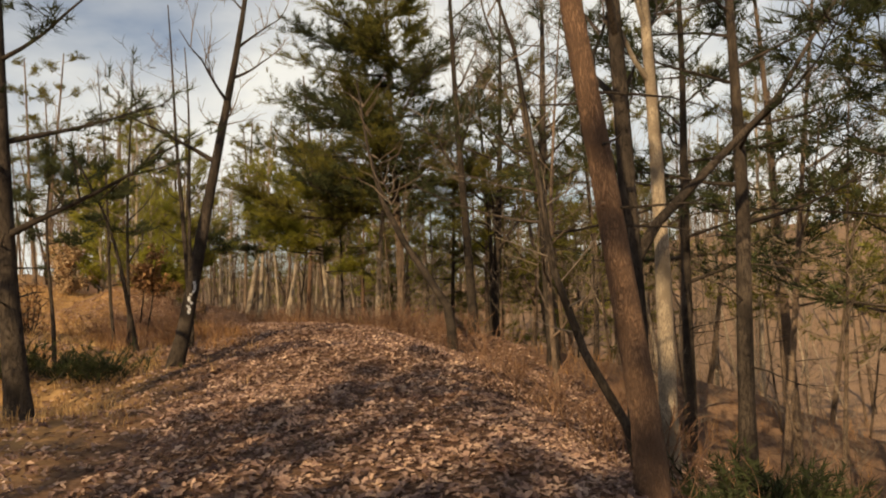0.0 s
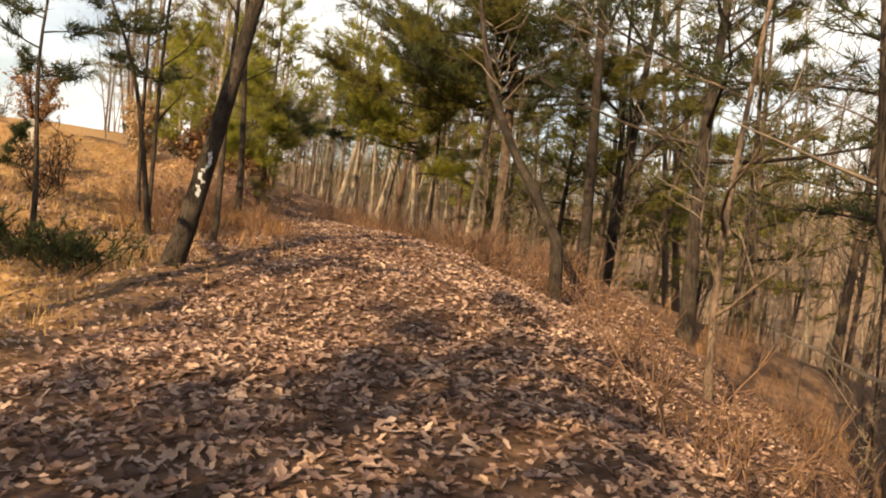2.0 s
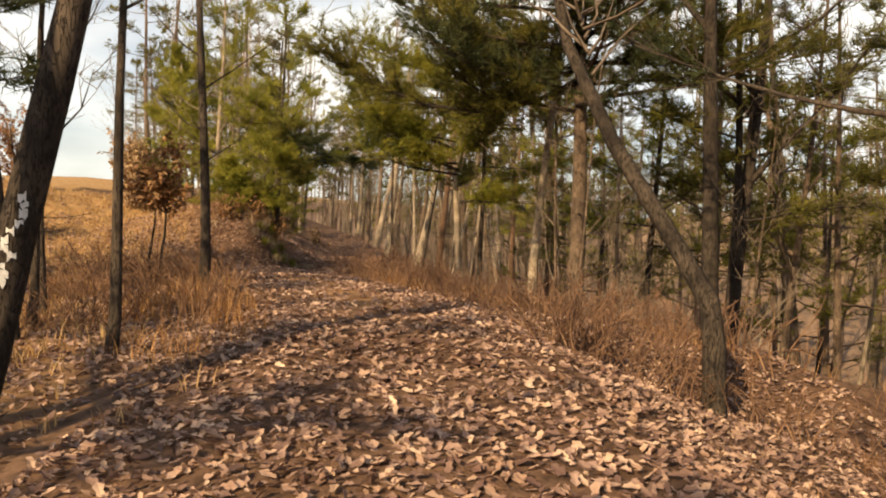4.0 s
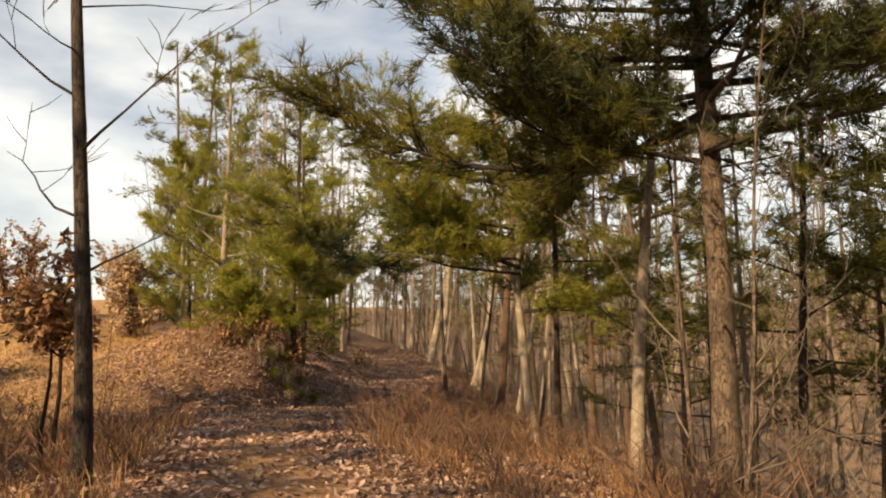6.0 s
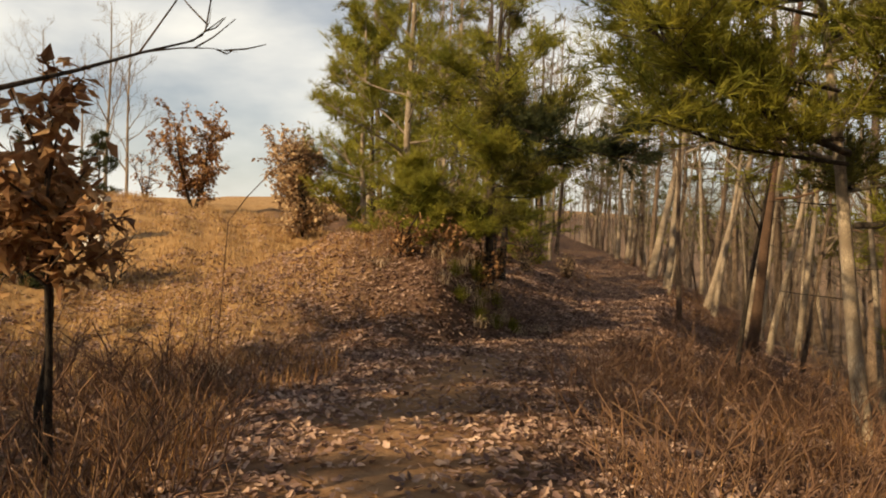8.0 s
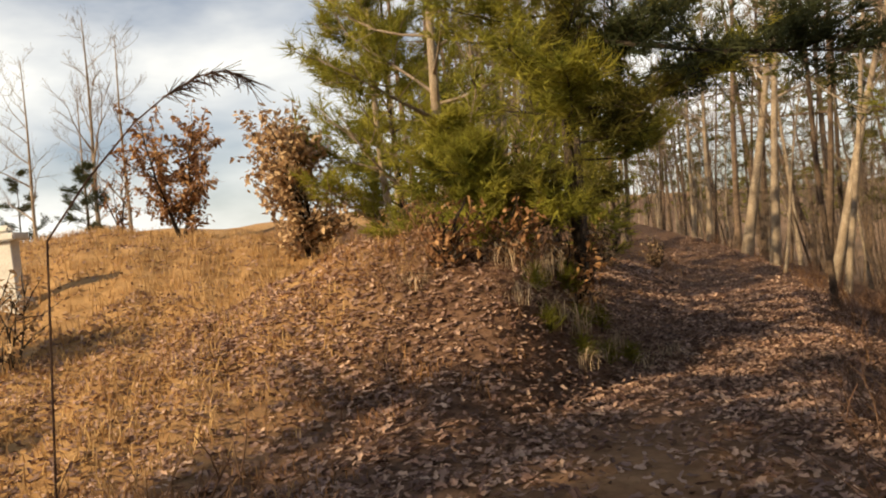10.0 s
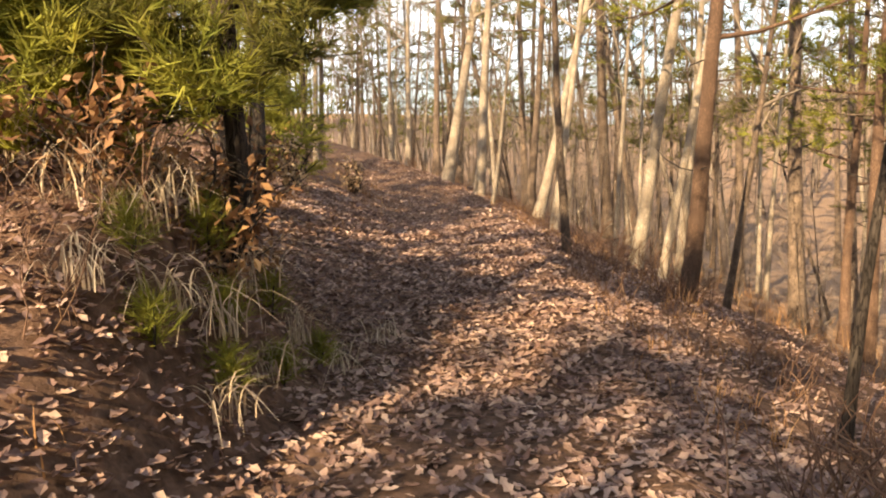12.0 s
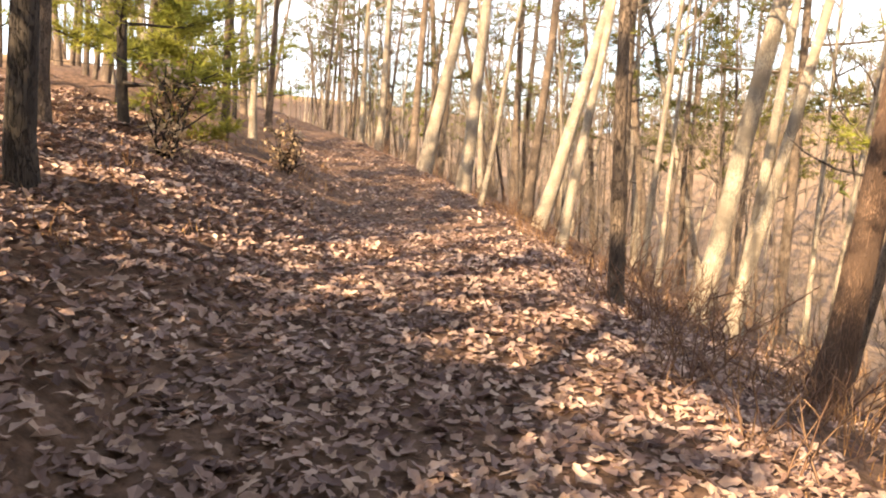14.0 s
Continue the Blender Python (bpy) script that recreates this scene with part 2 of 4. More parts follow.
# ---- the lie of the land ----
TRAIL_Y = (-40, -6, 0, 5, 10, 12.3, 15.3, 18.5, 21, 23.5, 25.8, 28.4, 32.5, 36, 40, 48, 54, 60, 80, 140)
TRAIL_X = (2, .3, .0, -.5, -1.4, -1.75, -2.6, -4.2, -5.9, -7.5, -8.5, -9.2, -9.95, -10.6, -11.4, -13.7, -16.5, -20, -32, -70)
TRAIL_Z = (-.7, -.7, -.7, -.69, -.64, -.42, -.29, -.22, -.26, -.36, -.45, -.6, -1.0, -1.0, -.98, -1.1, -.8, -.35, 1.0, 3.0)
RIGHT_D = (0, 1.1, 3, 8, 14, 24, 50, 75, 120, 400)
RIGHT_STEEP = (0, -.04, -.85, -3.2, -5.6, -7.5, -7.5, -3.0, 4.5, 9)
RIGHT_SHELF = (0, -.04, -.32, -1.6, -4.2, -7.0, -7.5, -3.0, 4.5, 9)
LEFT_D = (0, 1.2, 2.6, 4.2, 7, 11, 18, 28, 60, 400)
LEFT_OPEN = (0, -.02, -.22, -.22, .15, .75, 1.9, 2.9, 2.2, 0)
LEFT_BANK = (0, .08, .75, 1.25, 1.9, 2.6, 3.1, 3.3, 2.2, 0)


def ramp01(v, a, b):
    f = np.clip((v - a) / (b - a), 0, 1)
    return f * f * (3 - 2 * f)


def wobble(x, y):
    """Small humps, the same wherever they are asked for."""
    return (0.05 * np.sin(0.9 * x + 1.3 * np.sin(0.7 * y)) + 0.04 * np.sin(1.7 * y + 0.8 * np.sin(1.1 * x + 2))
            + 0.02 * np.sin(3.7 * x - 2.3 * y) + 0.015 * np.sin(5.1 * y + 4.3 * x))


def side(x, y):
    """Metres to the right of the trail's middle."""
    slope = (np.interp(y + 1, TRAIL_Y, TRAIL_X) - np.interp(y - 1, TRAIL_Y, TRAIL_X)) / 2
    return (x - np.interp(y, TRAIL_Y, TRAIL_X)) / np.sqrt(1 + slope * slope)


def ground_z(x, y):
    x, y = np.asarray(x, float), np.asarray(y, float)
    d = side(x, y)
    shelf = ramp01(y, 15, 20) * (1 - ramp01(y, 29, 35))
    right = np.interp(d, RIGHT_D, RIGHT_STEEP) * (1 - shelf) + np.interp(d, RIGHT_D, RIGHT_SHELF) * shelf
    bank = ramp01(y, 25, 33)
    left = np.interp(-d, LEFT_D, LEFT_OPEN) * (1 - bank) + np.interp(-d, LEFT_D, LEFT_BANK) * bank
    far = ramp01(np.abs(d), 1.0, 6.0) * 1.6 + 0.3
    hollow = -0.55 * np.exp(-(((x + 7.0) / 1.6) ** 2 + ((y - 11.0) / 2.2) ** 2))
    knoll = 1.15 * ramp01(-d, 0.95, 1.9) * np.exp(-((y - 31.4) / 2.3) ** 2) * (1 - ramp01(-d, 3.0, 6.5))
    return np.interp(y, TRAIL_Y, TRAIL_Z) + knoll + np.where(d > 0, right, left) + wobble(x, y) * far + hollow


def gz(x, y):
    return float(ground_z(x, y))


def grassy(x, y):
    """How much bleached grass covers the ground, from 0 to 1: the open slope left of the trail."""
    d = side(x, y)
    return ramp01(-d, 2.2, 5.0) * (1 - ramp01(y, 33, 37) * (1 - ramp01(-d, 9, 13))) * (1 - ramp01(-d, 45, 90))


def link_mesh(name, verts, faces, mat, parent=None, label="", smooth=True, kind="", category=""):
    me = bpy.data.meshes.new(name)
    me.from_pydata([tuple(v) for v in verts] if not isinstance(verts, np.ndarray) else verts.tolist(), [], faces if isinstance(faces, list) else faces.tolist())
    if smooth:
        me.polygons.foreach_set("use_smooth", [True] * len(me.polygons))
    me.materials.append(mat)
    me.update()
    ob = new(name, me)
    if parent is not None:
        ob.parent = parent
    return tagged(ob, label, category, "", kind)


def build_ground():
    """One sheet: fine along the trail, coarser outwards, out to the horizon."""
    def steps(lo, hi, fine_lo, fine_hi, fine):
        out, v, s = list(np.arange(fine_lo, fine_hi, fine)), fine_hi, fine
        while v < hi:
            out.append(v)
            s *= 1.22
            v += s
        v, s = fine_lo, fine
        while v > lo:
            s *= 1.22
            v -= s
            out.append(v)
        return np.array(sorted(out))
    xs, ys = steps(-900, 900, -22, 8, 0.14), steps(-900, 900, -6, 52, 0.14)
    gx, gy = np.meshgrid(xs, ys)
    z = ground_z(gx, gy)
    verts = np.stack([gx.ravel(), gy.ravel(), z.ravel()], 1)
    w, h = len(xs), len(ys)
    i = (np.arange(h - 1)[:, None] * w + np.arange(w - 1)[None]).ravel()
    faces = np.stack([i, i + 1, i + w + 1, i + w], 1)
    ob = link_mesh("ground", verts, faces, ground_material(), label="woodland ground of leaf mould, trodden soil and bleached grass", kind="structure", category="ground")
    d = side(verts[:, 0], verts[:, 1])
    g = grassy(verts[:, 0], verts[:, 1])
    soil = np.exp(-(d / 0.8) ** 2) * ramp01(verts[:, 1], 16, 19) * (1 - ramp01(verts[:, 1], 26, 30)) * 0.8
    leafy = ramp01(d, 4.0, 9.0) * (0.25 + 0.65 * ramp01(verts[:, 1], 15, 35))      # the valley floor lies deep in old leaves; their paleness also imitates sunlight
    col = np.stack([g, soil, leafy, 0 * g + 1], 1)
    at = ob.data.color_attributes.new("cover", "FLOAT_COLOR", "POINT")
    at.data.foreach_set("color", col.astype(np.float32).ravel())
    return ob


ground = build_ground()


# ---- makers for trees ----
class Shape:
    def __init__(self):
        self.v, self.f = [], []

    def tube(self, pts, radii, sides=6, rough=0.0, rng=random):
        """A tapered, jointed limb along pts."""
        base = len(self.v)
        pts = [Vector(p) for p in pts]
        for k, (p, r) in enumerate(zip(pts, radii)):
            d = (pts[min(k + 1, len(pts) - 1)] - pts[max(k - 1, 0)]).normalized()
            a = d.orthogonal().normalized() if k == 0 else (a - d * a.dot(d)).normalized()
            b = d.cross(a)
            for s in range(sides):
                t = 2 * math.pi * s / sides
                q = r * (1 + rough * (rng.random() - 0.5))
                self.v.append(p + a * (math.cos(t) * q) + b * (math.sin(t) * q))
        for k in range(len(pts) - 1):
            for s in range(sides):
                s2 = (s + 1) % sides
                self.f.append((base + k * sides + s, base + k * sides + s2, base + (k + 1) * sides + s2, base + (k + 1) * sides + s))
        self.f.append(tuple(base + (len(pts) - 1) * sides + s for s in range(sides)))
        return self

    def needles(self, at, way, rng, count=16, length=0.16, width=0.012, spread=0.9):
        """A tuft of needles that fans out round the end of a twig."""
        way = Vector(way).normalized()
        for _ in range(count):
            d = (way + Vector((rng.gauss(0, spread), rng.gauss(0, spread), rng.gauss(0.15, spread * 0.7)))).normalized()
            w = d.orthogonal().normalized() * width
            w.rotate(Matrix.Rotation(rng.uniform(0, 6.28), 3, d))
            p = Vector(at) + way * rng.uniform(-0.12, 0.05)
            tip = p + d * length * rng.uniform(0.7, 1.25)
            i = len(self.v)
            self.v += [p - w * 0.5, p + w * 0.5, tip]
            self.f.append((i, i + 1, i + 2))

    def leaf(self, at, d, up, size, curl=0.3):
        d = Vector(d).normalized()
        s = d.cross(up)
        s = s.normalized() if s.length > 1e-4 else d.orthogonal().normalized()
        u = s.cross(d)
        i = len(self.v)
        at = Vector(at)
        self.v += [at, at + d * size * 0.45 + s * size * 0.27 + u * size * curl * 0.3, at + d * size + u * size * curl * -0.3,
                   at + d * size * 0.45 - s * size * 0.27 + u * size * curl * 0.3, at + d * size * 0.5]
        self.f += [(i, i + 1, i + 4), (i + 1, i + 2, i + 4), (i + 2, i + 3, i + 4), (i + 3, i, i + 4)]

    def link(self, name, mat, parent=None, label="", smooth=True):
        return link_mesh(name, [tuple(p) for p in self.v], self.f, mat, parent, label, smooth)


def wander(rng, start, way, length, bend=0.25, steps=5, rise=0.0):
    """Points of a limb that sets out along way and wavers."""
    pts, p, d = [Vector(start)], Vector(start), Vector(way).normalized()
    for _ in range(steps):
        d = (d + Vector((rng.gauss(0, bend), rng.gauss(0, bend), rng.gauss(rise, bend * 0.6)))).normalized()
        p = p + d * (length / steps)
        pts.append(p.copy())
    return pts


def along(pts, f):
    k = min(int(f * (len(pts) - 1)), len(pts) - 2)
    t = f * (len(pts) - 1) - k
    return pts[k].lerp(pts[k + 1], t), (pts[k + 1] - pts[k]).normalized()


def trunk_points(rng, height, lean, curve=None, wave=0.05, steps=10):
    """A trunk's middle line from just under the ground: lean is the top's offset (x, y); curve bows it."""
    curve = curve or (0, 0)
    pts = []
    ph = rng.uniform(0, 6)
    for k in range(steps + 1):
        f = k / steps
        bow = math.sin(math.pi * f)
        w = wave * (1 - 0.6 * f) * math.sin(ph + f * 7) * (f > 0)
        pts.append(Vector((lean[0] * f + curve[0] * bow + w, lean[1] * f + curve[1] * bow + wave * math.cos(ph + 5 * f) * f * 0.6, -0.35 + (height + 0.35) * f)))
    return pts


def taper(n, r, top=0.35, flare=1.35):
    return [r * ((1 - k / (n - 1)) * (1 - top) + top) * (flare if k == 0 else 1.06 if k == 1 else 1) for k in range(n)]


def bare_tree(seed, height, radius, lean=(0, 0), curve=None, bark=None, limbs=9, first=0.4, reach=0.32, name="bare_tree", sides=8, twigs=4, fine=True, whole=False, limb_r=(0.4, 0.6), up=(0.45, 1.2)):
    """A leafless broadleaf tree: trunk, limbs of their own, and a crown of twigs."""
    rng = random.Random(seed)
    bark = bark or BARK_PALE
    root = new(name)
    pts = trunk_points(rng, height, lean, curve)
    Shape().tube(pts, taper(len(pts), radius, 0.18), sides, 0.12, rng).link("trunk", bark, root)
    crown = Shape()
    for k in range(limbs):
        f = first + (0.97 - first) * (k + rng.random() * 0.6) / limbs
        p, d = along(pts, f)
        a = rng.uniform(0, 6.283)
        way = Vector((math.cos(a), math.sin(a), rng.uniform(*up)))
        ln = height * reach * rng.uniform(0.6, 1.15) * (1.15 - 0.6 * f)
        r = radius * (1.1 - f) * rng.uniform(*limb_r)
        lp = wander(rng, p, way, ln, 0.16, 5, 0.06)
        limb = crown if whole else Shape()
        limb.tube(lp, taper(6, r, 0.2, 1.2), 5)
        for j in range(twigs):
            q, e = along(lp, rng.uniform(0.25, 0.98))
            tw = (e + Vector((rng.gauss(0, 0.7), rng.gauss(0, 0.7), rng.gauss(0.25, 0.5)))).normalized()
            tl = ln * rng.uniform(0.3, 0.55)
            tp = wander(rng, q, tw, tl, 0.22, 3, 0.08)
            crown.tube(tp, (r * 0.42, r * 0.3, r * 0.2, r * 0.1), 3)
            if fine:
                for _ in range(2 if whole else 3):
                    q2, e2 = along(tp, rng.uniform(0.3, 1))
                    t2 = wander(rng, q2, e2 + Vector((rng.gauss(0, 0.7), rng.gauss(0, 0.7), rng.gauss(0.2, 0.4))), tl * 0.5, 0.25, 2, 0.1)
                    crown.tube(t2, (0.006, 0.005, 0.003), 3)
        if not whole:
            limb.link("limb", bark, root)
    crown.link("crown", TWIG, root, "leafless limbs and fine twigs" if whole else "fine leafless twigs")
    return root


def pine_tree(seed, height, radius, lean=(0, 0), curve=None, bark=None, boughs=14, first=0.42, reach=0.3, needles=None, name="pine_tree", tufts=13, rise=0.02,
              dead=4, sides=9, droop=0.0, tuft_len=0.19, count=20, width=0.015):
    """A pine: plated trunk, boughs with spreading twigs, tufts of long needles, and dead stubs below the crown."""
    rng = random.Random(seed)
    bark = bark or BARK_PINE
    root = new(name)
    pts = trunk_points(rng, height, lean, curve, 0.06, 12)
    Shape().tube(pts, taper(len(pts), radius, 0.25), sides, 0.14, rng).link("trunk", bark, root)
    crown = Shape()
    for k in range(boughs):
        f = first + (0.98 - first) * (k + rng.random() * 0.7) / boughs
        p, d = along(pts, f)
        a = k * 2.4 + rng.uniform(-0.5, 0.5)
        g = (f - first) / (1 - first)
        ln = height * reach * rng.uniform(0.7, 1.15) * (1.05 - 0.75 * g)
        way = Vector((math.cos(a), math.sin(a), rng.uniform(-0.1, 0.3) + 0.5 * g - droop))
        r = max(0.014, radius * 0.34 * (1.15 - f))
        lp = wander(rng, p, way, ln, 0.12, 5, rise)
        bough = Shape().tube(lp, taper(6, r, 0.25, 1.2), 5)
        for j in range(tufts):
            u = rng.uniform(0.28, 1.0)
            q, e = along(lp, u)
            tw = (e + Vector((rng.gauss(0, 0.75), rng.gauss(0, 0.75), rng.gauss(0.12, 0.28)))).normalized()
            tl = ln * rng.uniform(0.16, 0.34)
            tp = wander(rng, q, tw, tl, 0.15, 2, 0.05)
            bough.tube(tp, (r * 0.35, r * 0.25, r * 0.12), 3)
            for v in (0.3, 0.55, 0.8, 1.0):
                q3, e3 = along(tp, v)
                off = Vector((rng.gauss(0, 0.08), rng.gauss(0, 0.08), rng.gauss(0.02, 0.06)))
                crown.needles(q3 + off, e3, rng, count, tuft_len, width)
        bough.link("bough", bark, root)
    for k in range(dead):
        f = rng.uniform(0.2, first)
        p, d = along(pts, f)
        a = rng.uniform(0, 6.283)
        lp = wander(rng, p, (math.cos(a), math.sin(a), rng.uniform(-0.1, 0.3)), rng.uniform(0.3, 1.1), 0.15, 3)
        Shape().tube(lp, (radius * 0.13, radius * 0.1, radius * 0.07, 0.004), 4).link("dead_stub", BARK_DARK, root)
    crown.link("crown", needles or NEEDLE, root, "tufts of long green needles", smooth=False)
    return root


def place(root, x, y, turn=0.0, size=1.0, sink=0.0):
    root.matrix_basis = Matrix.Translation((x, y, gz(x, y) - sink)) @ Matrix.Rotation(turn, 4, "Z") @ Matrix.Scale(size, 4)
    return root


def at(x, y, turn=0.0, size=1.0, sink=0.0):
    return Matrix.Translation((x, y, gz(x, y) - sink)) @ Matrix.Rotation(turn, 4, "Z") @ Matrix.Scale(size, 4)


# ---- the trees beside the trail ----
def bough_to(root, pts, r, needles, seed, tufts=34, spread=0.55, tuft_len=0.2, from_f=0.15, count=24):
    """One long bough along pts, with side twigs and needle tufts, as two parts of its tree."""
    rng = random.Random(seed)
    pts = [Vector(p) for p in pts]
    bough = Shape().tube(pts, taper(len(pts), r, 0.2, 1.15), 6)
    fringe = Shape()
    for _ in range(tufts):
        q, e = along(pts, rng.uniform(from_f, 1))
        tp = wander(rng, q, e * 0.7 + Vector((rng.gauss(0, 0.7), rng.gauss(0, 0.7), rng.gauss(0.25, 0.35))), spread * rng.uniform(0.5, 1.3), 0.18, 3, 0.05)
        bough.tube(tp, (r * 0.22, r * 0.17, r * 0.12, 0.003), 3)
        for v in (0.35, 0.6, 0.8, 1.0):
            q3, e3 = along(tp, v)
            fringe.needles(q3 + Vector((rng.gauss(0, 0.05), rng.gauss(0, 0.05), rng.gauss(0.02, 0.04))), e3, rng, count, tuft_len, 0.013)
    bough.link("bough", BARK_DARK, root)
    fringe.link("needle_fringe", needles, root, "tufts of long needles", smooth=False)


# leaning tree with chalk marks
leaner = tagged(place(bare_tree(3, 8.5, 0.145, (1.7, 0.9), (0.15, 0.0), BARK_DARK, 8, 0.45, 0.3, "leaning_tree", 10, 6), -5.35, 13.1),
                "dark leaning tree with white chalk marks on its trunk", "tree")


def chalk_marks(root):
    """Flakes of chalk that follow the trunk's round."""
    rng = random.Random(5)
    pts = trunk_points(random.Random(3), 8.5, (1.7, 0.9), (0.15, 0.0))
    for k in range(11):
        f = (1.35 + 0.055 * k) / 8.85
        p, d = along(pts, f)
        q = 0.145 * ((1 - f) * 0.82 + 0.18) * 1.07
        a0, s = -1.2 + rng.uniform(-0.45, 0.2), Shape()
        for j in range(4):
            top, low = rng.uniform(0.015, 0.045), rng.uniform(-0.04, 0.0)
            for a, z in ((a0 + j * 0.13, low), (a0 + j * 0.13, top)):
                s.v.append(Vector((p.x + math.cos(a) * q, p.y + math.sin(a) * q, p.z + z)))
            if j:
                s.f.append((2 * j - 2, 2 * j, 2 * j + 1, 2 * j - 1))
        s.link("chalk_mark", PAINT, root, "flaking white chalk mark")


chalk_marks(leaner)

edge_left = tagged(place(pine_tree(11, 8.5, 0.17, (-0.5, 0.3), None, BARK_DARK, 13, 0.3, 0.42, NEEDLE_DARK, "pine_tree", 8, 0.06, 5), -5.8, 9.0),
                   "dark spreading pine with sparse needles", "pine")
tagged(place(bare_tree(13, 6.5, 0.06, (0.15, 0), (0.1, 0), BARK_DARK, 6, 0.5, 0.25), -5.75, 15.4), "thin dark leafless tree beside the trail", "tree")
tagged(place(bare_tree(14, 9, 0.085, (-0.3, 0.1), (0.05, 0), BARK_DARK, 14, 0.22, 0.24, twigs=3, limb_r=(0.16, 0.26), up=(-0.1, 0.35)), -7.3, 20.0), "slim dark tree with thin level branches", "tree")
tagged(place(pine_tree(15, 4.2, 0.05, (0.05, 0.1), (-0.12, 0), BARK_DARK, 8, 0.58, 0.33, NEEDLE_DARK, "small_pine", 6, 0.02, 2), -7.9, 14.0), "small thin pine on the grassy slope", "pine")
tagged(place(pine_tree(16, 4.4, 0.06, (-1.4, 0.3), (0.35, 0), BARK_DARK, 7, 0.62, 0.28, NEEDLE_DARK, "small_pine", 6, 0.02, 2), -6.95, 15.6), "crooked thin pine on the grassy slope", "pine")
tagged(place(bare_tree(17, 7, 0.05, (-0.2, 0.0), None, BARK_DARK, 7, 0.35, 0.22), -8.4, 17.9), "thin dark leafless sapling", "tree")
tagged(place(bare_tree(18, 7, 0.05, (0.4, 0.0), None, BARK_DARK, 6, 0.3, 0.22), -7.6, 16.6), "thin dark leafless sapling", "tree")

# right edge, first stretch
tagged(place(pine_tree(21, 11, 0.115, (-1.0, 0.35), (0.0, 0), BARK_PINE, 12, 0.42, 0.34, NEEDLE, "pine_tree", 12, 0.03, 7, 12), 1.42, 4.35), "pine with orange plated bark at the trail's edge", "pine")
fork = tagged(place(bare_tree(22, 10, 0.145, (0.1, 0.3), (-0.05, 0), BARK_DARK, 9, 0.36, 0.42, "forked_tree", 10, 7), 2.05, 7.6), "thick dark forked tree below the trail's edge", "tree")
Shape().tube([(-0.05, 0.1, 2.1), (0.35, 0.15, 2.7), (1.0, 0.2, 3.3), (1.9, 0.4, 4.1), (2.8, 0.5, 5.4)], (0.075, 0.062, 0.05, 0.035, 0.012), 7).link("fork", BARK_DARK, fork)
tagged(place(bare_tree(23, 9.5, 0.12, (0.1, 0.2), None, BARK_PALE, 8, 0.5, 0.3), 2.5, 8.2), "pale sunlit tree beside a darker one", "tree")
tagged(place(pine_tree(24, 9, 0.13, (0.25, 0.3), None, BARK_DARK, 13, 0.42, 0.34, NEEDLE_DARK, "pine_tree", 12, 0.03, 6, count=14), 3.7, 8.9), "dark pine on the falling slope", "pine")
whip = new("curved_sapling")
Shape().tube([(0, 0, -0.3), (-0.15, 0.05, 0.5), (-0.5, 0.1, 1.2), (-0.75, 0.1, 2.0), (-0.85, 0.1, 2.9), (-1.0, 0.2, 4.2), (-1.3, 0.3, 5.4)], (0.05, 0.047, 0.042, 0.035, 0.028, 0.02, 0.008), 6).link("trunk", BARK_DARK, whip)
wc, wr = Shape(), random.Random(9)
for k in range(16):
    tp = wander(wr, (-0.6 - 0.05 * k, 0.1, 1.4 + 0.24 * k), (wr.gauss(0, 1), wr.gauss(0, 1), 0.5), wr.uniform(0.4, 1.1), 0.2, 3, 0.05)
    wc.tube(tp, (0.012, 0.009, 0.006, 0.003), 3)
wc.link("crown", TWIG, whip, "fine leafless twigs")
tagged(place(whip, 1.75, 6.1), "thin dark sapling that curves over the slope", "tree")
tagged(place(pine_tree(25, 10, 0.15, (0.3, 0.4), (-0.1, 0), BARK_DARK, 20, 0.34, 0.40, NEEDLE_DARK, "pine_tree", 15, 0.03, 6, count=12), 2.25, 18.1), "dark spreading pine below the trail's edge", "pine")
tagged(place(bare_tree(27, 12.5, 0.16, (0.9, 0.3), None, BARK_DARK, 13, 0.30, 0.33, twigs=7), 1.07, 25.0), "dark tree that forks above head height", "tree")
tagged(place(bare_tree(28, 13, 0.15, (-0.2, 0.1), None, BARK_DARK, 12, 0.40, 0.28, twigs=7), 0.38, 22.15), "dark straight leafless tree below the trail's edge", "tree")
tagged(place(bare_tree(29, 11, 0.10, (0.9, 0.2), None, BARK_BROWN, 12, 0.28, 0.30, twigs=7), 2.53, 27.5), "slim brown leafless tree below the trail's edge", "tree")
tagged(place(bare_tree(30, 7, 0.05, (0.5, 0.4), (-0.2, 0), BARK_BROWN, 12, 0.16, 0.34, twigs=7), 1.7, 12.4), "thin twiggy tree at the trail's edge", "tree")
bent = new("bent_tree")
Shape().tube([(0, 0, -0.3), (-0.02, 0.05, 0.6), (-0.08, 0.1, 1.05), (-0.5, 0.25, 1.75), (-1.0, 0.45, 2.55), (-1.5, 0.7, 3.6), (-1.8, 0.9, 4.9), (-2.0, 1.0, 6.6)], (0.12, 0.11, 0.10, 0.085, 0.075, 0.06, 0.04, 0.015), 8).link("trunk", BARK_DARK, bent)
bcr, brn = Shape(), random.Random(19)
for k in range(22):
    f = brn.uniform(0, 1)
    tp = wander(brn, (-1.1 - 0.9 * f, 0.5 + 0.5 * f, 2.7 + 3.8 * f), (brn.gauss(0, 1), brn.gauss(0, 1), 0.6), brn.uniform(0.6, 1.5), 0.2, 4, 0.05)
    bcr.tube(tp, (0.022, 0.017, 0.012, 0.007, 0.003), 3)
bcr.link("crown", TWIG, bent, "leafless twigs")
tagged(place(bent, -0.15, 16.5), "dark tree whose trunk bends sharply over the trail", "tree")

